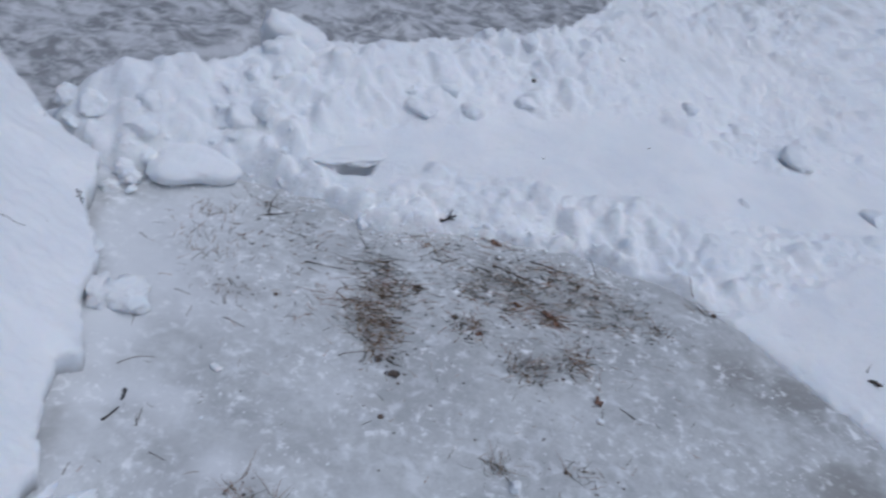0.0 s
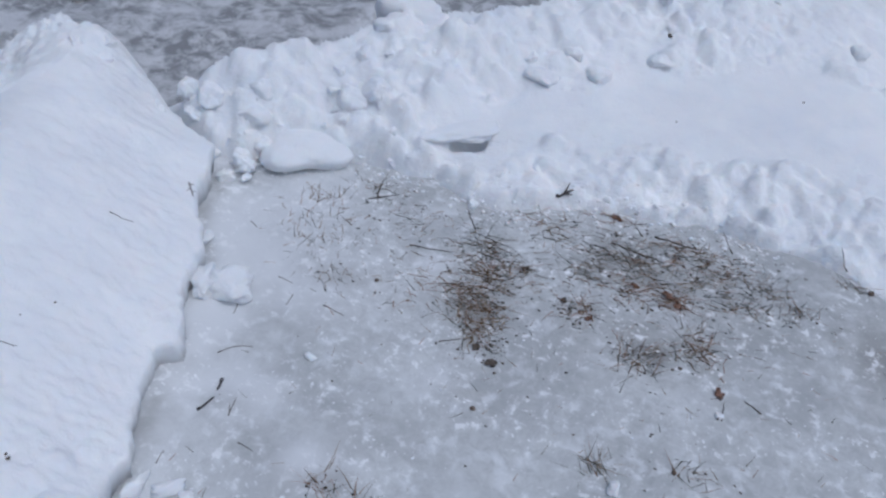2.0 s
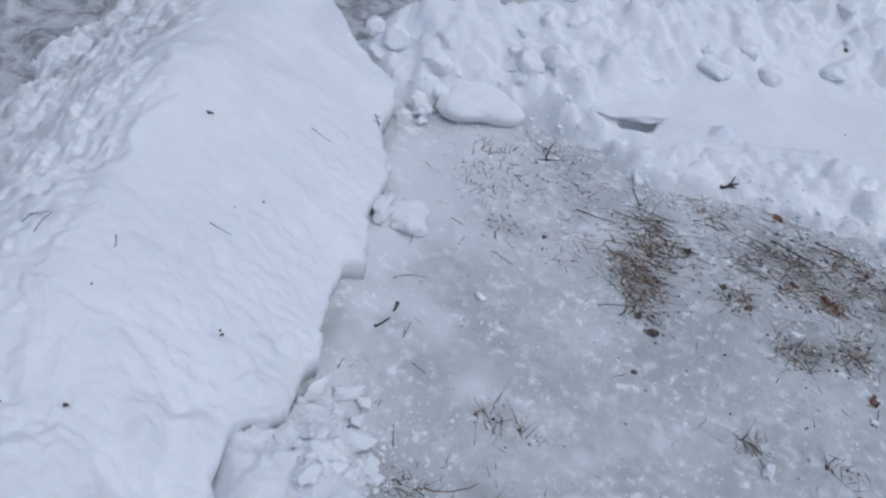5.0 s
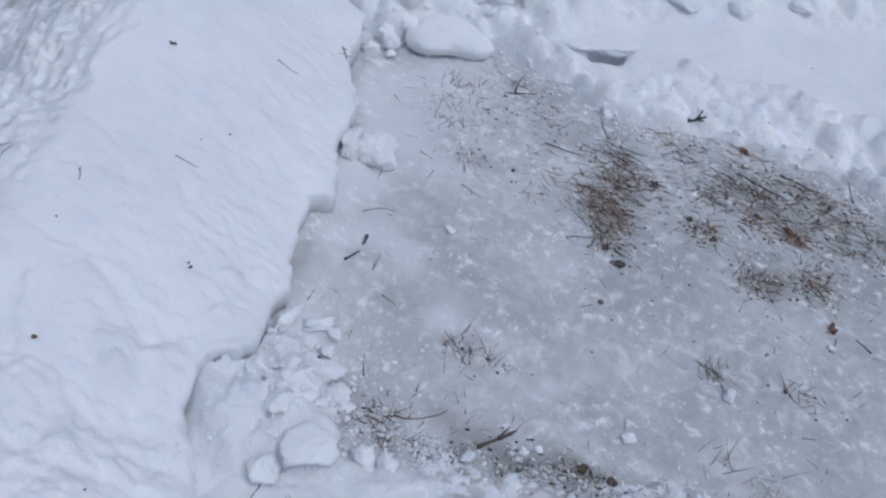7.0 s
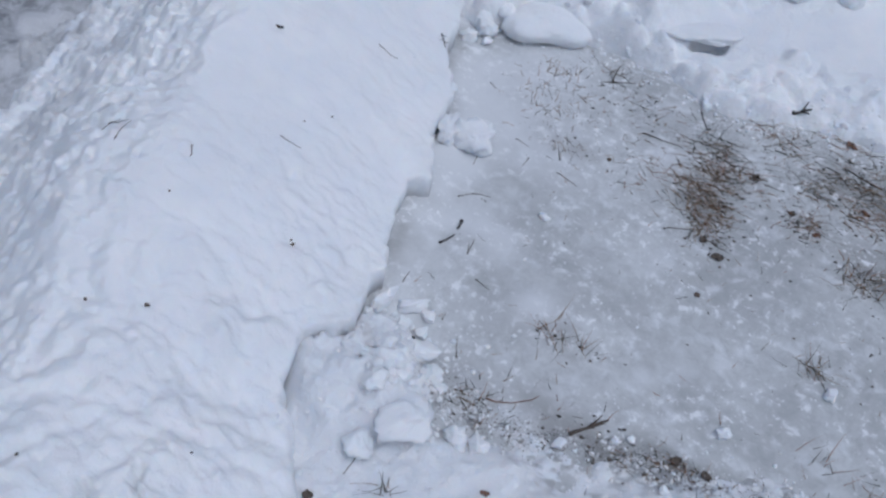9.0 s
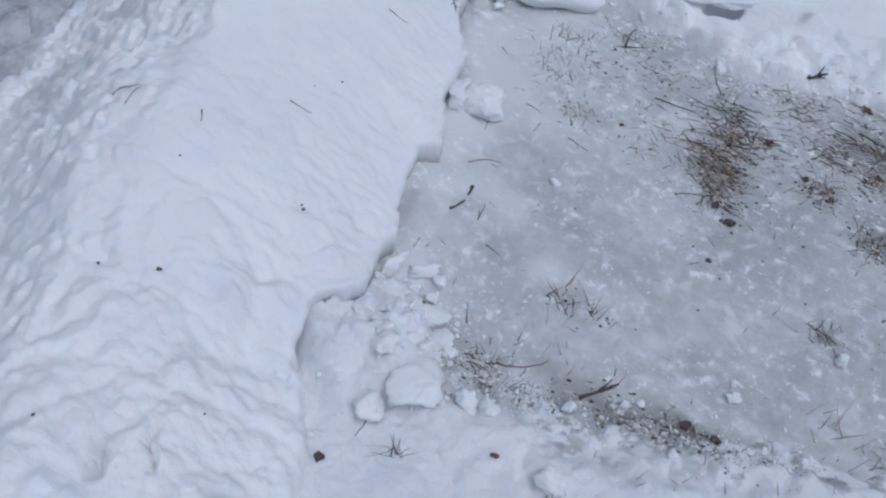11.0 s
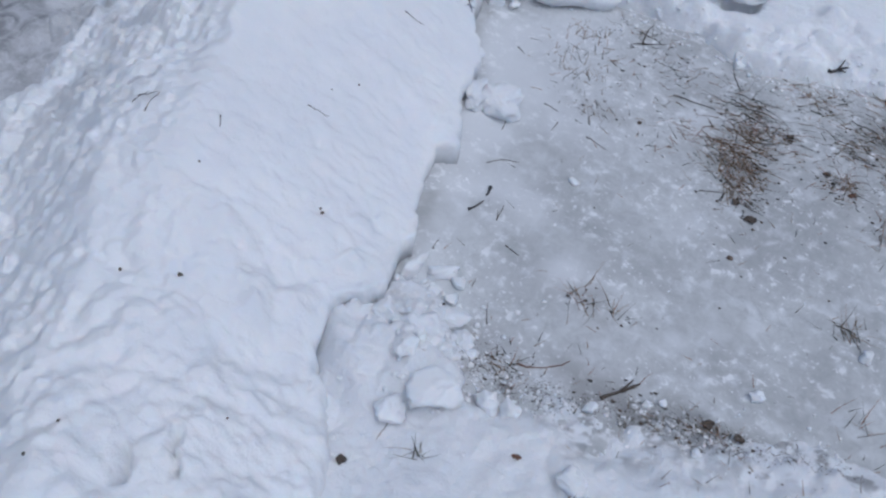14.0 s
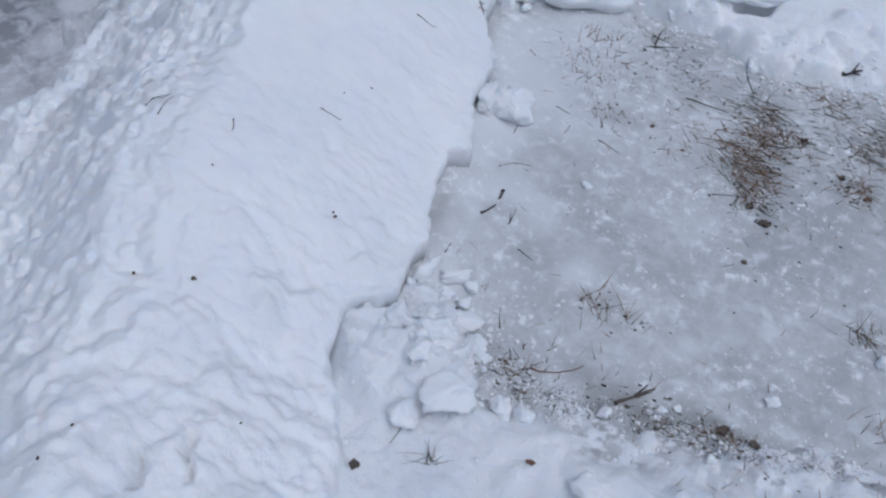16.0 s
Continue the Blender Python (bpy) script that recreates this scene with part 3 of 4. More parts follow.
def packed_snow():
    gx, gy = np.r_[np.arange(-0.85, -0.35, 0.005), np.arange(-0.35, 1.3, 0.0075), np.arange(1.3, 2.9, 0.03)], np.r_[np.arange(-1.5, 0.4, 0.03), np.arange(0.4, 1.45, 0.006)]
    X, Y = np.meshgrid(gx, gy)
    wx, wy = X + 0.02 * fbm(X, Y, 14, 3, 91), Y + 0.03 * fbm(X, Y, 12, 3, 92)
    ring = FRONT_LINE + [(3.0, 0.9), (3.0, -1.6), (-0.85, -1.6), (-0.85, 0.95)]
    d = along(wx, wy, FRONT_LINE)
    s = np.where(inside(wx, wy, ring), d, -d)
    h = 0.004 + 0.016 * step(0.0, 0.16, s) + 0.005 * fbm(X, Y, 7, 4, 93) + 0.0032 * fbm(X, Y, 34, 3, 94, 0.6) + 0.006 * (np.abs(fbm(X, Y, 15, 4, 98, 0.6)) - 0.4)
    # a track pressed along the edge and a ridge beside it
    h += 0.010 * np.exp(-((s - 0.13 - 0.02 * fbm(X, Y, 3, 2, 95)) / 0.035) ** 2) - 0.008 * np.exp(-((s - 0.05) / 0.03) ** 2)
    r = random.Random(21)
    spots = scatter_clods(r, 1300, (-0.66, 1.2, 0.5, 1.38), 0.004, 0.020, 0.65, lambda a, b: 1.0)
    h += clods(X, Y, spots, 0.6) * step(0.01, 0.03, s) * step(0.24, 0.05, s)
    h -= 0.008 * np.exp(-(along(wx, wy, [(-0.26, 0.97), (-0.20, 0.925), (-0.155, 0.89), (-0.13, 0.83)]) / 0.007) ** 2)
    h += 0.016 * np.exp(-(along(wx, Y, [(0.06, 1.09), (0.20, 1.17), (0.40, 1.22), (0.7, 1.23)]) / 0.028) ** 2)
    # broken-off heap under the bank
    heap = step(1.30, 0.75, np.hypot((X + 0.54) / 0.12, (Y - 0.925) / 0.14) + 0.12 * fbm(X, Y, 12, 2, 96))
    heap *= step(-0.024, -0.012, along(wx, Y, BANK_EDGE) * np.where(inside(wx, Y, BANK_EDGE + [(-2.9, -0.9), (-2.9, 2.45)]), -1, 1))
    lumps = scatter_clods(r, 46, (-0.66, -0.38, 0.72, 1.08), 0.025, 0.060, 0.40, lambda a, b: 1.0) + scatter_clods(r, 110, (-0.66, -0.38, 0.72, 1.08), 0.008, 0.02, 0.9, lambda a, b: 1.0)
    h += heap * (0.030 + 0.022 * step(0.12, 0.02, along(X, Y, BANK_EDGE)) + 0.75 * clods(X, Y, lumps, 0.55) + 0.006 * fbm(X, Y, 24, 3, 90, 0.6) - 0.008 * np.abs(fbm(X, Y, 30, 2, 89)))
    f = np.maximum(step(-0.02, 0.02, s), step(0.15, 0.4, heap))
    z = sink(X, Y, h * f - 0.05 * (1 - f), east=2.8, south=-1.4)
    k = np.clip(step(-0.85, -0.45, X) + step(-0.35, 0.0, Y), 0, 1)
    z = z * k - 0.09 * (1 - k)
    slush = step(0.10, 0.02, np.abs(s - 0.02)) * step(-0.1, 0.5, fbm(X, Y, 26, 5, 97, 0.75)) * step(1.0, 0.6, X) * (1 - heap)
    ob = sheet("packed_snow", gx, gy, z, SNOW_PACKED, dirt_shade=0.85 * slush)
    tagged(ob, "scraped packed snow with crumbs and grass stubble", "snow", kind="structure")


ground()
ice_sheet()
snow_bank()
snow_ridge()
packed_snow()


# ---- snow chunks ----
def icosphere(level):
    bm = bmesh.new()
    bmesh.ops.create_icosphere(bm, subdivisions=level, radius=1)
    v = np.array([p.co for p in bm.verts])
    f = [[p.index for p in face.verts] for face in bm.faces]
    bm.free()
    return v / np.linalg.norm(v, axis=1)[:, None], f


ICO = {k: icosphere(k) for k in (1, 2, 4)}


def clod_points(r, level, cuts, sharp, rough, boxy=2.0):
    """Unit lump: a ball cut by planes and crumbled."""
    v, _ = ICO[level]
    rad = 0.9 / (np.abs(v) ** boxy).sum(1) ** (1 / boxy) * (1.0 if boxy == 2 else 1.1)
    for _ in range(cuts):
        n = np.array([r.gauss(0, 1) for _ in range(3)])
        n /= np.linalg.norm(n)
        dot = np.maximum(v @ n, 1e-3)
        rad = -np.log(np.exp(-sharp * rad) + np.exp(-sharp * np.minimum(r.uniform(0.55, 0.8) / dot, 3))) / sharp
    p = v * rad[:, None]
    o = r.uniform(0, 50)
    crumble = fbm(p[:, 0] * 1.0 + o, p[:, 1] + 0.7 * p[:, 2] + o, 2.2, 4, 7) + fbm(p[:, 1] + o, p[:, 2] - 0.6 * p[:, 0] + o, 2.6, 4, 9)
    return p * (1 + rough * crumble)[:, None]


def mesh_of(name, verts, faces, material, smooth=True):
    me = bpy.data.meshes.new(name)
    me.from_pydata(np.asarray(verts).tolist(), [], faces)
    me.polygons.foreach_set("use_smooth", [smooth] * len(me.polygons))
    me.materials.append(material)
    me.update()
    return me


def lobed_slab(x, y, size, turn, label, seed):
    """A thick drooping slab: a peak behind and two swollen lobes in front."""
    v, f = ICO[4]
    total = np.full(len(v), math.exp(8 * 0.45))
    for c, ball in (((-0.44, -0.16, 0.0), 0.50), ((0.54, -0.22, -0.08), 0.42), ((-0.12, 0.22, 0.10), 0.60), ((0.22, 0.02, 0.04), 0.56)):
        c = np.array(c)
        b = v @ c
        disc = b * b - c @ c + ball * ball
        total += np.exp(8 * np.where(disc > 0, b + np.sqrt(np.maximum(disc, 0)), 0))
    rad = np.log(total) / 8
    p = v * rad[:, None]
    p *= (1 + 0.075 * fbm(p[:, 0] + p[:, 2], p[:, 1] - p[:, 2], 2.2, 5, seed) + 0.022 * fbm(p[:, 0] - p[:, 2], p[:, 1], 9.0, 3, seed + 9))[:, None]
    p *= np.array(size) / (p.max(0) - p.min(0))
    p[:, 2] = np.maximum(p[:, 2] - p[:, 2].min() - 0.12 * size[2], 0.0)
    ob = new("snow_slab", mesh_of("snow_slab", p, f, SNOW))
    ob.matrix_world = pose(x, y, -0.002, 0, 0, turn)
    return tagged(ob, label, "snow chunk")


def snow_chunk(name, x, y, size, turn, label, seed, sink=0.25, lift=None, cuts=9, tilt=(0, 0), material=None, group="", crumble=1.35, boxy=3.4):
    r = random.Random(seed)
    p = clod_points(r, 4, cuts, 26, 0.095 * crumble, boxy)
    o = r.uniform(0, 40)
    p *= (1 + 0.04 * crumble * fbm(p[:, 0] + p[:, 2] + o, p[:, 1] - p[:, 2] + o, 5.0, 4, 15))[:, None]
    p *= np.array(size) / (p.max(0) - p.min(0))
    p[:, 2] -= p[:, 2].min()
    ob = new(name, mesh_of(name, p, ICO[4][1], material or SNOW))
    z = top(x, y) if lift is None else lift
    ob.matrix_world = pose(x, y, z - sink * size[2], tilt[0], tilt[1], turn)
    return tagged(ob, label, "snow chunk", group)


CHUNKS = "broken snow chunks on the ice"
lobed_slab(-0.832, 2.192, (0.262, 0.165, 0.088), 33, "thick rounded white snow slab lying at the ridge foot", 31)
snow_chunk("snow_slab", -0.462, 2.437, (0.250, 0.14, 0.040), 12, "thin tilted snow slab bridging a dark hollow", 4, 0.0, 0.052, 8, (2, -2), crumble=0.8, boxy=5.0)
for k, (x, y, a, h) in enumerate(((-0.955, 2.075, 0.07, 0.06), (-0.985, 2.01, 0.055, 0.045), (-0.93, 2.035, 0.04, 0.03), (-0.60, 2.285, 0.07, 0.04), (-0.68, 2.27, 0.05, 0.035), (-0.53, 2.29, 0.05, 0.03), (-0.34, 2.25, 0.05, 0.035))):
    snow_chunk("snow_clod", x, y, (a, a * 0.8, h), 50 * k, "rough white snow clod at the ridge foot", 600 + k, 0.15, 0.0, 8, material=SNOW_ROUGH, group="clods on the ridge")
snow_chunk("snow_chunk", -0.735, 1.645, (0.112, 0.105, 0.06), 26, "angular crumbly snow block broken off the bank", 27, 0.03, 0.0, 4, material=SNOW_ROUGH, crumble=1.4, boxy=5.0)
snow_chunk("snow_chunk", -0.795, 1.63, (0.08, 0.12, 0.05), 25, "grey crumbling snow wedged under the bank edge", 18, 0.05, 0.0, 10, material=SNOW_PACKED)
snow_chunk("snow_chunk", -0.885, 1.77, (0.035, 0.06, 0.04), 10, "small snow block leaning on the bank edge", 61, 0.1, 0.0, 9)
snow_chunk("snow_chunk", -0.775, 2.80, (0.22, 0.18, 0.17), 15, "large angular snow boulder on the ridge crest", 8, 0.15, 0.14, 6, crumble=0.7, boxy=2.8)
for k, (x, y, a, b, h) in enumerate(((-0.31, 2.755, 0.115, 0.09, 0.085), (-0.15, 2.855, 0.085, 0.07, 0.07), (0.016, 3.02, 0.10, 0.08, 0.06), (1.08, 3.42, 0.19, 0.15, 0.10), (0.87, 3.50, 0.12, 0.10, 0.09),
                                     (-0.778, 2.376, 0.10, 0.09, 0.10), (-0.714, 2.423, 0.09, 0.08, 0.09), (0.62, 3.42, 0.08, 0.07, 0.08), (-0.05, 3.26, 0.09, 0.07, 0.08),
                                     (0.83, 2.92, 0.05, 0.04, 0.04), (1.35, 3.15, 0.12, 0.09, 0.08), (-0.99, 2.20, 0.09, 0.08, 0.07), (-0.94, 2.16, 0.06, 0.05, 0.05), (-1.14, 2.22, 0.10, 0.08, 0.09))):
    snow_chunk("snow_clod", x, y, (a, b, 0.8 * h), 37 * k, "rounded white snow clod on the shovelled ridge", 70 + k, 0.46, cuts=4, crumble=0.8, boxy=2.4, material=SNOW_ROUGH, group="clods on the ridge")
for k, (x, y, a, b, h, turn) in enumerate((
        (-0.558, 1.135, 0.075, 0.036, 0.03, 48), (-0.517, 1.138, 0.034, 0.03, 0.022, 10), (-0.603, 1.105, 0.028, 0.09, 0.04, -8), (-0.485, 1.055, 0.085, 0.055, 0.035, 20),
        (-0.485, 0.965, 0.085, 0.08, 0.05, 70), (-0.412, 0.890, 0.108, 0.115, 0.058, 35), (-0.445, 0.805, 0.068, 0.06, 0.05, 80), (-0.325, 0.937, 0.052, 0.047, 0.042, 15),
        (-0.283, 0.948, 0.040, 0.043, 0.037, 50), (-0.165, 1.045, 0.022, 0.027, 0.024, 0), (-0.083, 1.118, 0.024, 0.02, 0.016, 20), (-0.058, 1.139, 0.018, 0.016, 0.012, 70),
        (0.078, 1.262, 0.034, 0.027, 0.022, 30), (-0.113, 0.885, 0.062, 0.042, 0.034, -10), (0.229, 1.487, 0.024, 0.036, 0.025, 10), (-0.468, 1.541, 0.032, 0.02, 0.014, -15),
        (-0.328, 2.212, 0.032, 0.028, 0.022, 0), (-0.40, 1.01, 0.03, 0.028, 0.02, 0), (-0.535, 1.07, 0.03, 0.025, 0.02, 0), (-0.505, 1.095, 0.03, 0.03, 0.018, 40),
        (0.40, 1.76, 0.02, 0.018, 0.012, 0), (0.03, 1.07, 0.02, 0.018, 0.014, 0))):
    snow_chunk("snow_chunk", x, y, (a, b, h), turn, "white broken snow chunk among crumbs on the ice" if a > 0.03 else "small white snow crumb frozen to the ice", 100 + k, 0.18, material=SNOW, group=CHUNKS)


r = random.Random(66)
for k in range(40):
    w = r.random()
    if k < 18:
        i = r.randrange(4, 13)
        x, y, s = RIDGE_FOOT[i][0] + r.gauss(0, 0.06), RIDGE_FOOT[i][1] + 0.03 + 0.16 * w, 0.02 + 0.035 * r.random() ** 1.5
        if math.hypot(x + 0.45, y - 2.41) < 0.14:
            continue
    else:
        i = r.randrange(0, 8)
        x, y, s = RIDGE_CREST[i][0] + r.gauss(0.06, 0.10), RIDGE_CREST[i][1] + r.gauss(-0.08, 0.09), 0.03 + 0.055 * r.random() ** 1.7
    snow_chunk("snow_clod", x, y, (s, s * r.uniform(0.7, 1), s * r.uniform(0.6, 0.9)), r.uniform(0, 360), "loose white snow clod on the shovelled ridge", 900 + k, 0.66, cuts=5, crumble=0.8, material=SNOW_ROUGH, group="clods on the ridge")
for k, (x, y, s) in enumerate(((-1.40, 2.14, 0.06), (-1.36, 2.08, 0.045), (-1.44, 2.06, 0.045), (-1.28, 2.20, 0.06), (-1.22, 2.24, 0.08), (-1.17, 2.17, 0.06))):
    snow_chunk("snow_clod", x, y, (s, 0.8 * s, 0.8 * s), 70 * k, "white snow clod at the end of the bank", 1100 + k, 0.55, cuts=8, group="clods at the bank end")
r = random.Random(77)
for k in range(34):
    x, y, s = r.gauss(-0.515, 0.05), r.gauss(0.955, 0.075), 0.014 + 0.042 * r.random() ** 1.8
    if top(x, y) < 0.09:
        snow_chunk("snow_chunk", x, y, (s, s * r.uniform(0.7, 1), s * r.uniform(0.5, 0.8)), r.uniform(0, 360), "small white chunk in a heap under the snow bank", 700 + k, 0.3, group="rubble heap under the bank")


def crumbs():
    r = random.Random(33)
    verts, faces = [], []
    shapes = [clod_points(r, 2, 6, 16, 0.22) * np.array([1, r.uniform(0.6, 1), r.uniform(0.5, 0.9)]) for _ in range(16)]
    tri = ICO[2][1]

    def drop(x, y, s):
        base = len(verts)
        c, q = math.cos(s * 9999), math.sin(s * 9999)
        z = top(x, y)
        if z > 0.075 and y < 1.9:
            return
        for a, b, h in r.choice(shapes) * s:
            verts.append((x + c * a - q * b, y + q * a + c * b, z + 0.6 * h + 0.15 * s))
        faces.extend([[base + i for i in f] for f in tri])

    for _ in range(800):
        u = r.random() * (len(FRONT_LINE) - 4)
        k = int(u)
        (ax, ay), (bx, by) = FRONT_LINE[k], FRONT_LINE[k + 1]
        drop(ax + (u - k) * (bx - ax) + r.gauss(0, 0.02), ay + (u - k) * (by - ay) + r.gauss(-0.03, 0.028), 0.0015 + 0.005 * r.random() ** 3)
    for _ in range(300):
        drop(r.gauss(-0.49, 0.09), r.gauss(0.95, 0.11), 0.002 + 0.008 * r.random() ** 3)
    for _ in range(140):
        drop(r.uniform(-0.6, 0.9), r.uniform(1.1, 2.25), 0.0015 + 0.004 * r.random() ** 4)
    for _ in range(500):
        k = r.randrange(3, len(RIDGE_FOOT) - 12)
        drop(RIDGE_FOOT[k][0] + r.gauss(0, 0.07), RIDGE_FOOT[k][1] + r.gauss(-0.01, 0.04), 0.002 + 0.008 * r.random() ** 3)
    tagged(new("snow_crumbs", mesh_of("snow_crumbs", verts, faces, SNOW)), "scattered white snow crumbs over ice and snow", "snow crumbs", kind="stuff")


crumbs()


# ---- dead grass ----
def blade(verts, faces, mats, base, yaw, lift, length, width, curl, slot):
    """A tapered three-sided blade that bends as it goes."""
    x, y, z = base
    n, start = 5, len(verts)
    for k in range(n):
        u = k / (n - 1)
        w = width * (1 - 0.85 * u) * 0.5
        sx, sy = -math.sin(yaw), math.cos(yaw)
        verts += [(x + sx * w, y + sy * w, z), (x - sx * w, y - sy * w, z), (x, y, z + w * 1.2)]
        pace = length / (n - 1)
        x, y, z = x + math.cos(yaw) * math.cos(lift) * pace, y + math.sin(yaw) * math.cos(lift) * pace, z + math.sin(lift) * pace
        yaw, lift = yaw + curl, lift - abs(curl) * 0.35
        if z < base[2] - 0.001:
            z, lift = base[2] - 0.001, 0.0
    for k in range(n - 1):
        a, b = start + 3 * k, start + 3 * k + 3
        for i, j in ((0, 1), (1, 2), (2, 0)):
            faces.append((a + i, a + j, b + j, b + i))
            mats.append(slot)


def grass_mesh(name, verts, faces, mats, materials):
    me = mesh_of(name, verts, faces, materials[0])
    for m in materials[1:]:
        me.materials.append(m)
    me.polygons.foreach_set("material_index", mats)
    return me


def tuft(x, y, rx, ry, n, long, flat, tint, label, wind=None, seed=0, wide=0.0016):
    """A sparse tuft has each blade as a part; a dense one is a mass of blades."""
    r = random.Random(seed)
    verts, faces, mats = [], [], []
    root = new("grass_tuft")
    root.location = (x, y, top(x, y) - 0.001)
    n = n if n <= 40 else int(1.05 * n)
    for _ in range(n):
        a, b = r.gauss(0, 0.5) * rx, r.gauss(0, 0.5) * ry
        yaw = r.uniform(0, 6.28) if wind is None else wind + r.gauss(0, 0.75) + (math.pi if r.random() < 0.3 else 0)
        slot = 0 if r.random() < tint[0] else (1 if r.random() < tint[1] else 2)
        blade(verts, faces, mats, (a, b, 0.002), yaw, abs(r.gauss(0, 1)) * flat, long * r.uniform(0.35, 1.45), wide * r.uniform(0.6, 1.4), r.gauss(0, 0.07), slot)
        if n <= 40:
            ob = new("blade", mesh_of("blade", verts, faces, (STRAW, RUST, DARKGRASS)[slot]))
            tagged(ob, ("pale straw-brown grass blade", "rusty red-brown grass blade", "dark olive-grey grass blade")[slot]).parent = root
            verts, faces, mats = [], [], []
    if verts:
        for slot, (name, hue) in enumerate((("straw_grass", "pale straw-brown grass blades"), ("rusty_grass", "rusty red-brown grass blades"), ("dark_grass", "dark olive-grey grass blades"))):
            kept = [f for f, m in zip(faces, mats) if m == slot]
            if kept:
                names = {v: i for i, v in enumerate(sorted({v for f in kept for v in f}))}
                ob = new(name, mesh_of(name, [verts[v] for v in names], [[names[v] for v in f] for f in kept], (STRAW, RUST, DARKGRASS)[slot]))
                tagged(ob, hue, kind="stuff").parent = root
    return tagged(root, label, "dead grass", "grass tufts in the ice")


BROWN, OLIVE, REDDISH = (0.55, 0.40), (0.35, 0.20), (0.35, 0.7)
for k, (x, y, rx, ry, n, long, flat, tint, wind) in enumerate((
        (-0.195, 1.86, 0.075, 0.095, 150, 0.050, 0.20, BROWN, None), (-0.18, 1.945, 0.09, 0.07, 110, 0.050, 0.18, BROWN, 0.6), (-0.28, 1.90, 0.09, 0.06, 44, 0.055, 0.12, REDDISH, 0.2), (-0.145, 1.775, 0.050, 0.085, 105, 0.045, 0.30, BROWN, None), (-0.245, 2.06, 0.08, 0.07, 80, 0.070, 0.20, OLIVE, 0.08),
        (-0.215, 1.99, 0.05, 0.05, 60, 0.050, 0.25, REDDISH, 2.4), (-0.135, 2.015, 0.05, 0.04, 55, 0.040, 0.35, BROWN, None), (0.037, 2.325, 0.07, 0.03, 45, 0.042, 0.30, REDDISH, 0.08),
        (0.130, 2.07, 0.07, 0.04, 55, 0.042, 0.30, REDDISH, 0.08), (0.245, 2.07, 0.06, 0.035, 70, 0.055, 0.25, REDDISH, 0.08), (0.354, 2.255, 0.07, 0.05, 70, 0.042, 0.30, BROWN, 0.08),
        (0.253, 2.255, 0.07, 0.05, 75, 0.042, 0.30, OLIVE, 0.08), (0.041, 1.942, 0.055, 0.04, 55, 0.045, 0.30, REDDISH, None), (0.206, 1.847, 0.06, 0.055, 75, 0.045, 0.55, OLIVE, None),
        (0.322, 1.944, 0.045, 0.06, 90, 0.050, 0.45, BROWN, None), (0.457, 2.213, 0.06, 0.04, 40, 0.055, 0.45, OLIVE, 0.08), (0.665, 2.335, 0.05, 0.03, 26, 0.050, 0.30, OLIVE, 0.08),
        (0.110, 2.19, 0.10, 0.05, 70, 0.050, 0.20, OLIVE, 0.08), (-0.125, 2.235, 0.08, 0.03, 40, 0.060, 0.15, BROWN, 0.5), (0.371, 1.59, 0.06, 0.03, 26, 0.040, 0.30, OLIVE, None),
        (0.180, 1.525, 0.05, 0.05, 34, 0.045, 0.40, OLIVE, 2.4), (-0.300, 1.262, 0.055, 0.035, 26, 0.050, 0.65, REDDISH, 2.2), (-0.226, 1.270, 0.02, 0.02, 12, 0.050, 0.95, OLIVE, None),
        (-0.345, 1.025, 0.06, 0.035, 40, 0.032, 0.55, OLIVE, None), (0.247, 1.327, 0.04, 0.03, 12, 0.050, 0.80, OLIVE, None), (-0.70, 2.06, 0.10, 0.06, 34, 0.040, 0.45, BROWN, 1.9),
        (-0.565, 2.175, 0.08, 0.03, 26, 0.042, 0.30, OLIVE, 0.08), (-0.545, 1.80, 0.10, 0.06, 40, 0.028, 0.30, OLIVE, 2.2), (-0.68, 1.93, 0.09, 0.08, 34, 0.040, 0.30, BROWN, 2.1),
        (-0.43, 2.09, 0.10, 0.07, 34, 0.035, 0.25, OLIVE, 0.5), (0.03, 2.09, 0.07, 0.05, 40, 0.055, 0.15, OLIVE, 0.08), (-0.34, 1.82, 0.06, 0.06, 18, 0.042, 0.30, REDDISH, 0.08),
        (0.035, 1.14, 0.06, 0.02, 40, 0.025, 0.50, BROWN, None), (-0.06, 1.09, 0.10, 0.03, 40, 0.022, 0.50, OLIVE, None), (0.36, 1.30, 0.06, 0.05, 20, 0.045, 0.6, OLIVE, None),
        (0.20, 2.13, 0.10, 0.03, 36, 0.045, 0.15, OLIVE, 0.08), (0.31, 2.17, 0.09, 0.03, 40, 0.045, 0.18, OLIVE, 0.08), (0.42, 2.13, 0.07, 0.04, 40, 0.045, 0.35, OLIVE, None),
        (0.14, 2.27, 0.10, 0.025, 34, 0.045, 0.12, OLIVE, 0.08), (0.30, 2.30, 0.08, 0.02, 34, 0.040, 0.15, BROWN, 0.08), (0.00, 2.18, 0.10, 0.03, 34, 0.045, 0.12, OLIVE, 0.08),
        (0.55, 2.16, 0.05, 0.04, 34, 0.050, 0.60, OLIVE, None))):
    tuft(x, y, rx, ry, n, long, flat, tint, {BROWN: "straw-brown dead grass tuft frozen in ice", OLIVE: "dull olive dead grass tuft frozen flat in ice", REDDISH: "rusty dead grass tuft frozen flat in ice"}[tint], wind, 200 + k)
tuft(-0.36, 0.778, 0.018, 0.018, 13, 0.046, 0.6, OLIVE, "spiky dead grass clump standing in packed snow", None, 400, 0.0019)
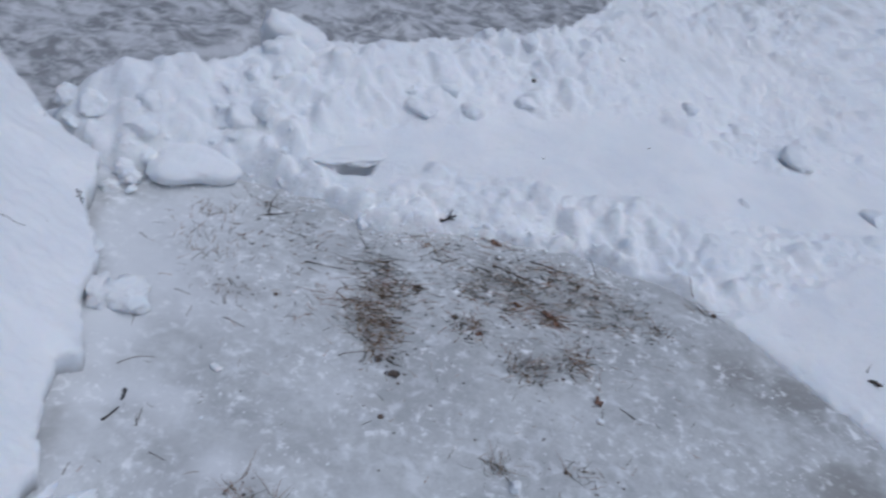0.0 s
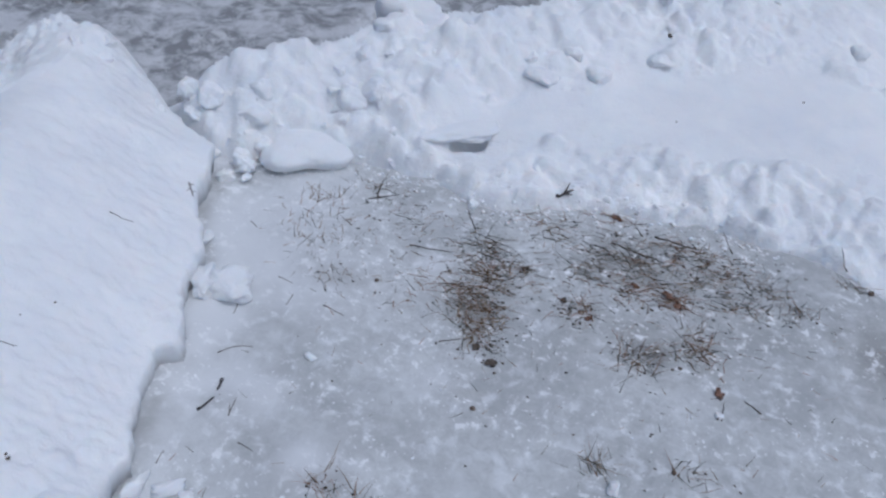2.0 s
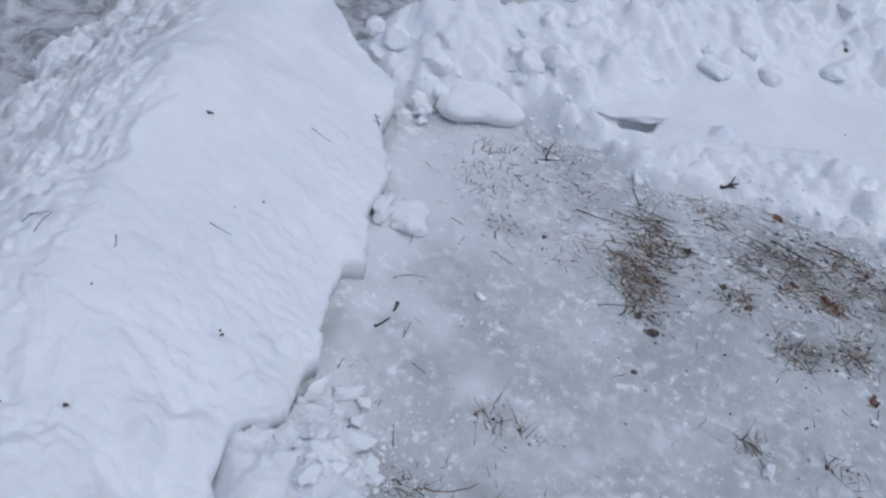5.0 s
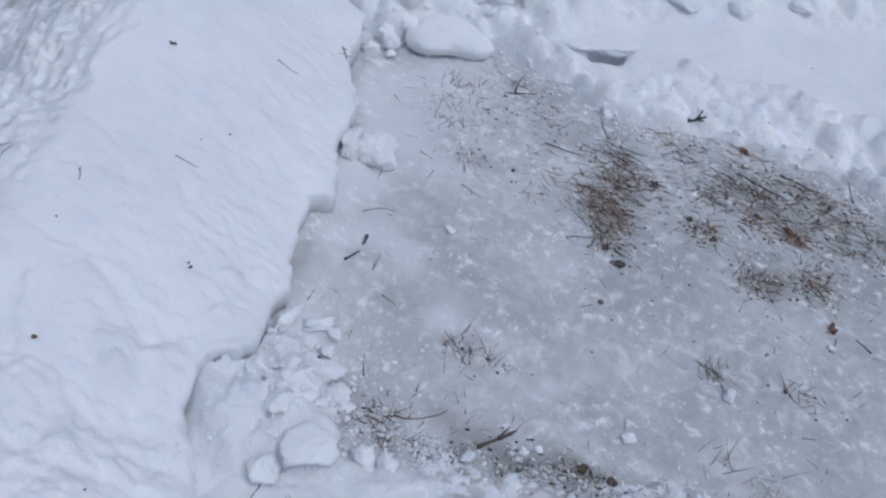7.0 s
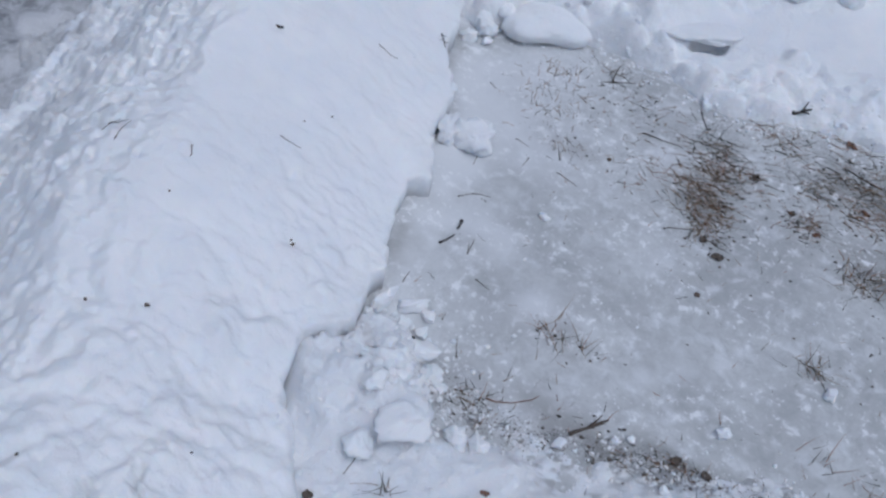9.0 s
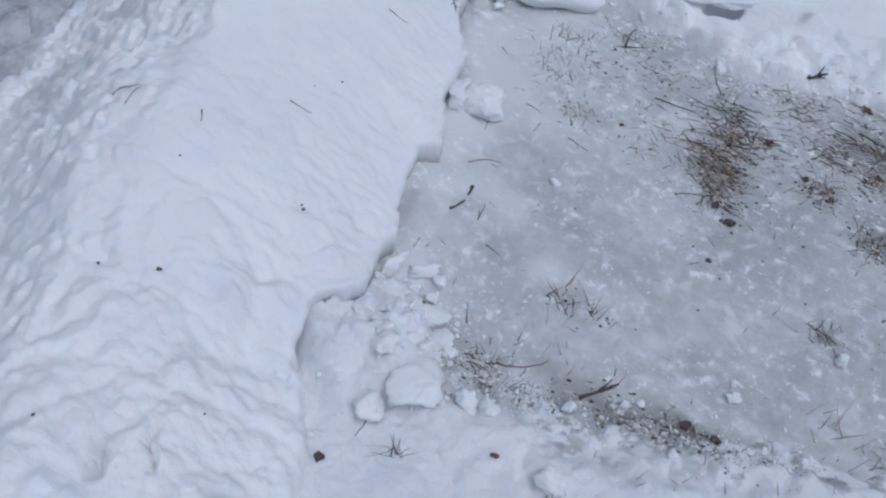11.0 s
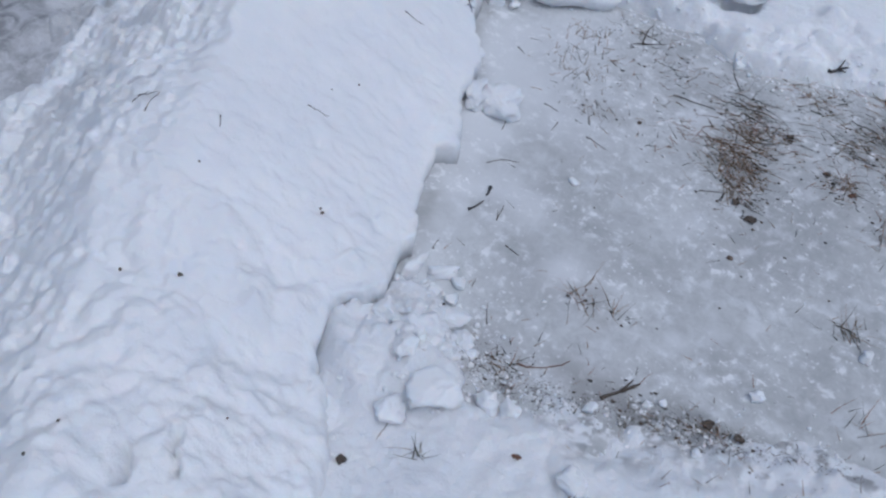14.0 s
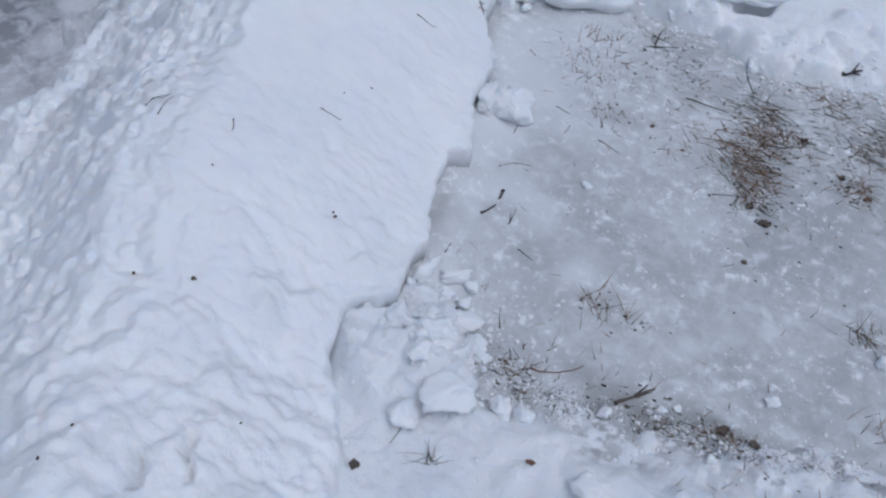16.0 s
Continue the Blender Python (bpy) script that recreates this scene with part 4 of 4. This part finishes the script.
tuft(-2.00, 2.67, 0.10, 0.03, 9, 0.09, 1.3, OLIVE, "dark dead grass stems standing in trampled snow", None, 402, 0.003)
tuft(-0.05, 0.86, 0.10, 0.02, 10, 0.055, 0.9, OLIVE, "sparse dead grass stems in packed snow", None, 401, 0.002)


def loose_blades():
    r = random.Random(44)
    verts, faces, mats = [], [], []
    def lay(x, y, s, flat=0.12):
        blade(verts, faces, mats, (x, y, top(x, y) + 0.001), (r.gauss(0.1, 0.7) if x > -0.15 and y > 1.9 else r.gauss(2.0, 0.9)), abs(r.gauss(0, flat)), s, 0.0014 * r.uniform(0.6, 1.5), r.gauss(0, 0.05), r.choice((0, 0, 1, 2, 2)))
    for _ in range(330):
        lay(r.gauss(0.10, 0.24), r.gauss(2.06, 0.14), r.uniform(0.008, 0.036))
    for _ in range(150):
        lay(r.gauss(0.24, 0.17), r.gauss(2.20, 0.075), r.uniform(0.012, 0.045), 0.25)
    for _ in range(150):
        lay(r.uniform(-0.62, 0.75), r.uniform(1.1, 2.2), r.uniform(0.008, 0.04))
    for _ in range(110):
        lay(r.gauss(-0.58, 0.11), r.gauss(1.98, 0.12), r.uniform(0.008, 0.035))
    for _ in range(90):
        lay(r.uniform(-0.42, 0.4), r.gauss(1.07, 0.05), r.uniform(0.008, 0.03), 0.5)
    tagged(new("loose_grass", grass_mesh("loose_grass", verts, faces, mats, [STRAW, RUST, DARKGRASS])), "loose dead grass blades frozen onto the ice", "dead grass", kind="stuff")


def litter():
    """Curled scraps of leaf, a few millimetres wide."""
    r = random.Random(45)
    verts, faces = [], []
    def scrap(x, y, s):
        z, a, b = top(x, y) + 0.001, r.uniform(0, 6.28), len(verts)
        for i in range(6):
            w = a + i * 1.047
            q = s * r.uniform(0.4, 1.0)
            verts.append((x + q * math.cos(w), y + 0.6 * q * math.sin(w), z + r.uniform(0, 0.5) * s))
        verts.append((x, y, z + 0.55 * s))
        faces.extend([(b + i, b + (i + 1) % 6, b + 6) for i in range(6)])
    for cx, cy, sx, sy, n in ((-0.18, 1.85, 0.05, 0.10, 160), (-0.12, 1.74, 0.025, 0.03, 60), (0.25, 2.2, 0.17, 0.08, 330), (-0.15, 2.0, 0.12, 0.10, 110), (-0.45, 2.05, 0.12, 0.08, 90), (0.2, 1.85, 0.05, 0.04, 60), (0.33, 1.93, 0.03, 0.04, 40), (0.13, 2.06, 0.07, 0.04, 60), (0.05, 1.94, 0.04, 0.03, 24), (-0.55, 1.8, 0.07, 0.03, 30),
                              (-0.33, 1.02, 0.06, 0.03, 46), (0.05, 1.13, 0.08, 0.02, 60), (0.0, 2.2, 0.15, 0.05, 50), (0.1, 1.6, 0.4, 0.25, 60), (-0.3, 1.27, 0.07, 0.04, 20), (-0.13, 1.09, 0.05, 0.02, 30), (0.35, 1.58, 0.06, 0.04, 20)):
        for _ in range(n):
            scrap(r.gauss(cx, sx), r.gauss(cy, sy), 0.0016 + 0.0055 * r.random() ** 2)
    for ax, ay, bx, by, wide, n in ((-0.42, 1.01, -0.30, 1.0, 0.024, 500), (-0.30, 1.0, -0.20, 1.035, 0.022, 320), (-0.20, 1.035, -0.11, 1.08, 0.016, 220), (-0.11, 1.08, -0.02, 1.115, 0.016, 240), (-0.02, 1.115, 0.09, 1.14, 0.018, 380), (0.09, 1.14, 0.28, 1.215, 0.014, 260)):
        for _ in range(n):
            u = r.random()
            scrap(ax + u * (bx - ax) + r.gauss(0, wide), ay + u * (by - ay) + r.gauss(0, wide), 0.0007 + 0.0021 * r.random() ** 2)
    tagged(new("leaf_scraps", mesh_of("leaf_scraps", verts, faces, LITTER, False)), "tiny dark leaf scraps frozen in the ice", "leaf litter", kind="stuff")


loose_blades()
litter()


# ---- twigs, leaves, bark, stones ----
def rod(points, radius, taper=0.6, sides=6):
    """A tapered, slightly knobbly stick through the points."""
    verts, faces = [], []
    pts = [Vector(p) for p in points]
    for k, p in enumerate(pts):
        d = (pts[min(k + 1, len(pts) - 1)] - pts[max(k - 1, 0)]).normalized()
        side = d.cross(Vector((0, 0, 1))).normalized() if abs(d.z) < 0.95 else Vector((1, 0, 0))
        up = side.cross(d)
        r = radius * (1 - taper * k / (len(pts) - 1)) * (1 + 0.18 * math.sin(5.1 * k + 1))
        for i in range(sides):
            a = 2 * math.pi * i / sides
            verts.append(tuple(p + side * math.cos(a) * r + up * math.sin(a) * r))
    for k in range(len(pts) - 1):
        for i in range(sides):
            j = (i + 1) % sides
            faces.append((k * sides + i, k * sides + j, (k + 1) * sides + j, (k + 1) * sides + i))
    faces += [tuple(range(sides))[::-1], tuple(range((len(pts) - 1) * sides, len(pts) * sides))]
    return verts, faces


def twig(x, y, yaw, length, radius, label, bend=0.1, forks=(), material=None, seed=0, rise=0.0):
    """forks: where along the stick, turn in degrees, length."""
    r = random.Random(seed)
    z0 = top(x, y)
    ca, sa = math.cos(radians(yaw)), math.sin(radians(yaw))
    pts = []
    for k in range(7):
        u = k / 6 - 0.5
        o = bend * length * (0.25 - u * u) + r.gauss(0, 0.012) * length
        px, py = u * length * ca - o * sa, u * length * sa + o * ca
        pts.append((px, py, max(top(x + px, y + py) - z0, -0.01) + radius + rise * (u + 0.5)))
    base = new("twig", mesh_of("twig", *rod(pts, radius), material or BARK))
    base.location = (x, y, z0)
    for at, turn, long in forks:
        k = int(at * 6)
        a = radians(yaw + turn)
        p = Vector(pts[k])
        tip = [tuple(p + Vector((math.cos(a) * long * v, math.sin(a) * long * v, 0.15 * long * v))) for v in (0, 0.35, 0.7, 1)]
        side = new("side_twig", mesh_of("side_twig", *rod(tip, radius * 0.75), material or BARK))
        tagged(side, "thin tapering side shoot").parent = base
    return tagged(base, label, "twig")


def stick(ax, ay, bx, by, radius, label, bend=0.04, forks=(), material=None, seed=0, rise=0.0):
    return twig((ax + bx) / 2, (ay + by) / 2, math.degrees(math.atan2(by - ay, bx - ax)), math.hypot(bx - ax, by - ay), radius, label, bend, forks, material, seed, rise)


stick(-0.157, 1.078, -0.113, 1.153, 0.0040, "brown splintered forked twig on the icy edge", 0.05, ((0.55, 16, 0.035), (0.5, -12, 0.032)), seed=1)
stick(-0.322, 1.046, -0.245, 1.117, 0.0018, "thin curved reddish twig lying on ice", -0.35, seed=2, material=LEAF)
stick(-0.928, 1.171, -0.889, 1.190, 0.0011, "short dark straight twig lying on snow", 0.03, seed=3, material=BLACKBARK)
stick(-0.989, 1.590, -0.949, 1.612, 0.0011, "dark twig with a hooked end on snow", 0.05, ((0.02, 120, 0.03),), seed=4, material=BLACKBARK)
stick(-1.133, 0.932, -1.097, 0.955, 0.0009, "thin dark twig with a side shoot on cloddy snow", 0.06, ((0.4, 40, 0.012),), seed=5, rise=0.005, material=BLACKBARK)
stick(-1.125, 0.914, -1.116, 0.936, 0.0008, "short thin dark twig on cloddy snow", 0.05, seed=28, rise=0.005, material=BLACKBARK)
stick(-1.084, 0.906, -1.090, 0.952, 0.0010, "bent thin dark twig on cloddy snow", 0.22, seed=29, rise=0.005, material=BLACKBARK)
stick(-0.98, 0.99, -0.965, 0.97, 0.0013, "tiny brown twig sticking out of snow", 0.2, seed=6)
stick(-0.547, 1.333, -0.556, 1.379, 0.0013, "thin dark forked twig lying on ice", 0.03, ((0.3, 20, 0.022),), seed=7)
stick(-0.495, 1.284, -0.457, 1.279, 0.0012, "thin brown stem lying on ice", 0.1, seed=8)
stick(-0.606, 1.173, -0.611, 1.205, 0.0012, "thin dark stem beside the bank edge", 0.0, seed=9)
stick(-0.420, 1.095, -0.445, 1.136, 0.0012, "thin dark stem standing by snow chunks", 0.02, seed=10)
stick(-0.827, 1.892, -0.800, 1.877, 0.0012, "thin brown stem lying on ice", 0.05, seed=11)
stick(-0.574, 2.126, -0.584, 2.202, 0.0024, "bent dark twig with side shoots on ice", 0.2, ((0.1, 130, 0.03), (0.15, -70, 0.06)), seed=12, rise=0.015)
stick(-0.335, 2.193, -0.288, 2.127, 0.0018, "dark thin twig beside a snow crumb", -0.06, seed=13)
stick(-0.418, 1.985, -0.310, 2.007, 0.0016, "long thin dark stem lying on ice", 0.05, seed=14)
stick(-0.125, 2.325, -0.085, 2.345, 0.005, "dark forked bark twig stuck in snow", 0.1, ((0.5, 60, 0.045), (0.6, -30, 0.02)), seed=15, material=BLACKBARK, rise=0.006)
stick(0.364, 2.328, 0.325, 2.365, 0.0017, "thin dark stem leaning over the ice", 0.06, seed=16, rise=0.035)
stick(0.649, 2.366, 0.618, 2.40, 0.0017, "thin dark stem at the snow edge", 0.04, seed=17, rise=0.025)
stick(-0.228, 1.707, -0.179, 1.741, 0.0013, "thin dark stem lying on ice", 0.03, seed=18)
stick(0.408, 1.752, 0.408, 1.809, 0.0014, "thin dark stem beside a brown leaf", 0.03, seed=19)
stick(0.487, 1.806, 0.450, 1.828, 0.0018, "brown stem lying on ice", 0.05, seed=20)
stick(0.06, 2.225, 0.20, 2.205, 0.002, "long dark stem frozen among flattened grass", 0.05, seed=21)
stick(0.16, 2.30, 0.28, 2.30, 0.002, "long dark stem frozen among flattened grass", -0.05, seed=22)
stick(-0.979, 1.858, -0.940, 1.821, 0.0018, "dark budded twig on the bank edge", 0.05, ((0.3, 50, 0.015), (0.6, -60, 0.015), (0.8, 50, 0.012)), seed=23, material=BLACKBARK)
stick(-0.437, 0.80, -0.435, 0.755, 0.0012, "thin brown stem in packed snow", 0.05, seed=24)
stick(1.15, 2.26, 1.17, 2.30, 0.0014, "thin dark stem on smooth snow", 0.05, seed=25)
stick(-0.611, 1.319, -0.599, 1.362, 0.0032, "black wet bark strip on white ice", -0.2, seed=26, material=BLACKBARK)
stick(-0.610, 1.410, -0.603, 1.380, 0.0042, "black wet bark strip on white ice", 0.1, seed=27, material=BLACKBARK)
for k, (ax, ay, bx, by) in enumerate(((-0.70, 1.62, -0.69, 1.585), (-0.64, 1.50, -0.60, 1.52), (-0.66, 1.47, -0.64, 1.50), (-0.60, 1.70, -0.595, 1.66), (-0.66, 1.74, -0.62, 1.735), (-0.52, 1.70, -0.46, 1.69))):
    stick(ax, ay, bx, by, 0.0011, "thin brown needle lying on ice", 0.04, seed=40 + k)


def leaf(x, y, long, wide, yaw, curl, label, material, seed=0):
    """A curled, cupped dead leaf with a ragged rim and some thickness."""
    r = random.Random(seed)
    long, wide = 0.85 * long, 0.85 * wide
    nx, ny, verts, faces = 9, 7, [], []
    for side in (0, 1):
        for i in range(nx):
            u = i / (nx - 1)
            half = wide * 0.5 * (math.sin(math.pi * (0.06 + 0.9 * u)) ** 0.8)
            for j in range(ny):
                v = 2 * j / (ny - 1) - 1
                rag = 1 + (0.45 * r.uniform(-1, 0.6) if abs(v) == 1 else 0.1 * r.uniform(-1, 1))
                verts.append(((u - 0.5) * long * r.uniform(0.9, 1.0), v * half * rag * (1 + 0.25 * math.sin(11 * u + seed)), 0.002 + 0.35 * curl * long * (v * v * 0.8 + 0.5 * (2 * u - 1) ** 2) + 0.09 * long * math.sin(9 * u + 4 * v + seed) + 0.05 * long * math.sin(17 * u - 7 * v) - 0.0008 * side))
    n = nx * ny
    for i in range(nx - 1):
        for j in range(ny - 1):
            a, b = i * ny + j, (i + 1) * ny + j
            faces += [(a, b, b + 1, a + 1), (n + a, n + a + 1, n + b + 1, n + b)]
    ob = new("leaf", mesh_of("leaf", verts, faces, material))
    ob.matrix_world = pose(x, y, top(x, y) + 0.0015, r.uniform(-12, 12), r.uniform(-12, 12), yaw)
    return tagged(ob, label, "leaf")


leaf(-0.098, 1.692, 0.036, 0.024, 20, 0.30, "dark brown curled leaf at the grass tuft", LITTER, 1)
leaf(-0.145, 1.725, 0.028, 0.020, 80, 0.35, "dark brown crumpled leaf among grass", LITTER, 2)
leaf(0.394, 1.823, 0.038, 0.022, 115, 0.30, "rusty brown curled leaf on ice", LEAF, 3)
leaf(-0.459, 0.690, 0.024, 0.018, 30, 0.40, "dark brown crumpled leaf at the bank foot", LITTER, 4)
leaf(0.028, 1.150, 0.030, 0.026, 60, 0.45, "brown crumpled leaf clump on the icy edge", LITTER, 5)
leaf(0.086, 1.155, 0.026, 0.024, 10, 0.40, "brown crumpled leaf on the icy edge", LITTER, 6)
leaf(-0.221, 0.871, 0.022, 0.012, 15, 0.2, "small rusty leaf pressed in packed snow", LEAF, 7)
leaf(0.235, 2.085, 0.045, 0.024, -30, 0.25, "rusty leaf frozen among dead grass", LEAF, 8)
leaf(0.262, 2.06, 0.034, 0.02, -50, 0.25, "rusty leaf frozen among dead grass", LEAF, 9)
leaf(0.0, 1.96, 0.026, 0.018, 100, 0.3, "dark purple-brown leaf on ice", LITTER, 10)
leaf(0.07, 1.925, 0.024, 0.016, 20, 0.3, "rusty leaf scrap on ice", LEAF, 11)
leaf(0.05, 2.335, 0.04, 0.02, -20, 0.2, "rusty leaf at the snow foot", LEAF, 12)
leaf(1.168, 2.225, 0.045, 0.018, -25, 0.15, "grey-brown leaf on smooth snow", LITTER, 13)
leaf(-0.12, 2.03, 0.026, 0.02, 50, 0.35, "dark brown crumpled leaf among grass", LITTER, 14)
leaf(0.15, 2.09, 0.03, 0.016, -20, 0.25, "rusty leaf frozen among dead grass", LEAF, 15)
leaf(-1.10, 1.37, 0.022, 0.010, 15, 0.1, "grey bark-like leaf on the snow crest", LITTER, 16)


def nub(name, x, y, size, turn, label, category, material, seed):
    r = random.Random(seed)
    p = clod_points(r, 2, 5, 12, 0.06)
    p *= np.array(size) / (p.max(0) - p.min(0))
    p[:, 2] -= p[:, 2].min()
    ob = new(name, mesh_of(name, p, ICO[2][1], material))
    ob.matrix_world = pose(x, y, top(x, y) - 0.15 * size[2], 0, 0, turn)
    return tagged(ob, label, category)


for k, (x, y, s) in enumerate(((-0.093, 1.557, 0.014), (0.712, 2.316, 0.020), (0.40, 1.755, 0.011), (0.335, 1.578, 0.012), (0.31, 2.26, 0.014), (0.30, 1.86, 0.010), (-0.44, 1.83, 0.014))):
    nub("pebble", x, y, (s, s * 0.75, s * 0.6), 40 * k, "small dark brown pebble frozen in ice", "pebble", LITTER, 500 + k)
for k, (x, y, s) in enumerate(((-0.826, 0.721, 0.012), (-0.755, 1.004, 0.009), (-0.762, 1.008, 0.006), (-0.901, 0.664, 0.007), (-0.93, 1.248, 0.004), (-0.913, 1.318, 0.006), (-0.751, 0.358, 0.006), (-0.934, 0.888, 0.005), (-0.599, 0.587, 0.005), (-0.756, 0.42, 0.006), (0.016, 3.134, 0.02), (0.47, 3.02, 0.008), (0.12, 2.75, 0.006))):
    nub("seed_husk", x, y, (s, s * 0.8, s * 0.6), 50 * k, "small dark seed husk sunk in the snow", "seed husk", BARK, 540 + k)
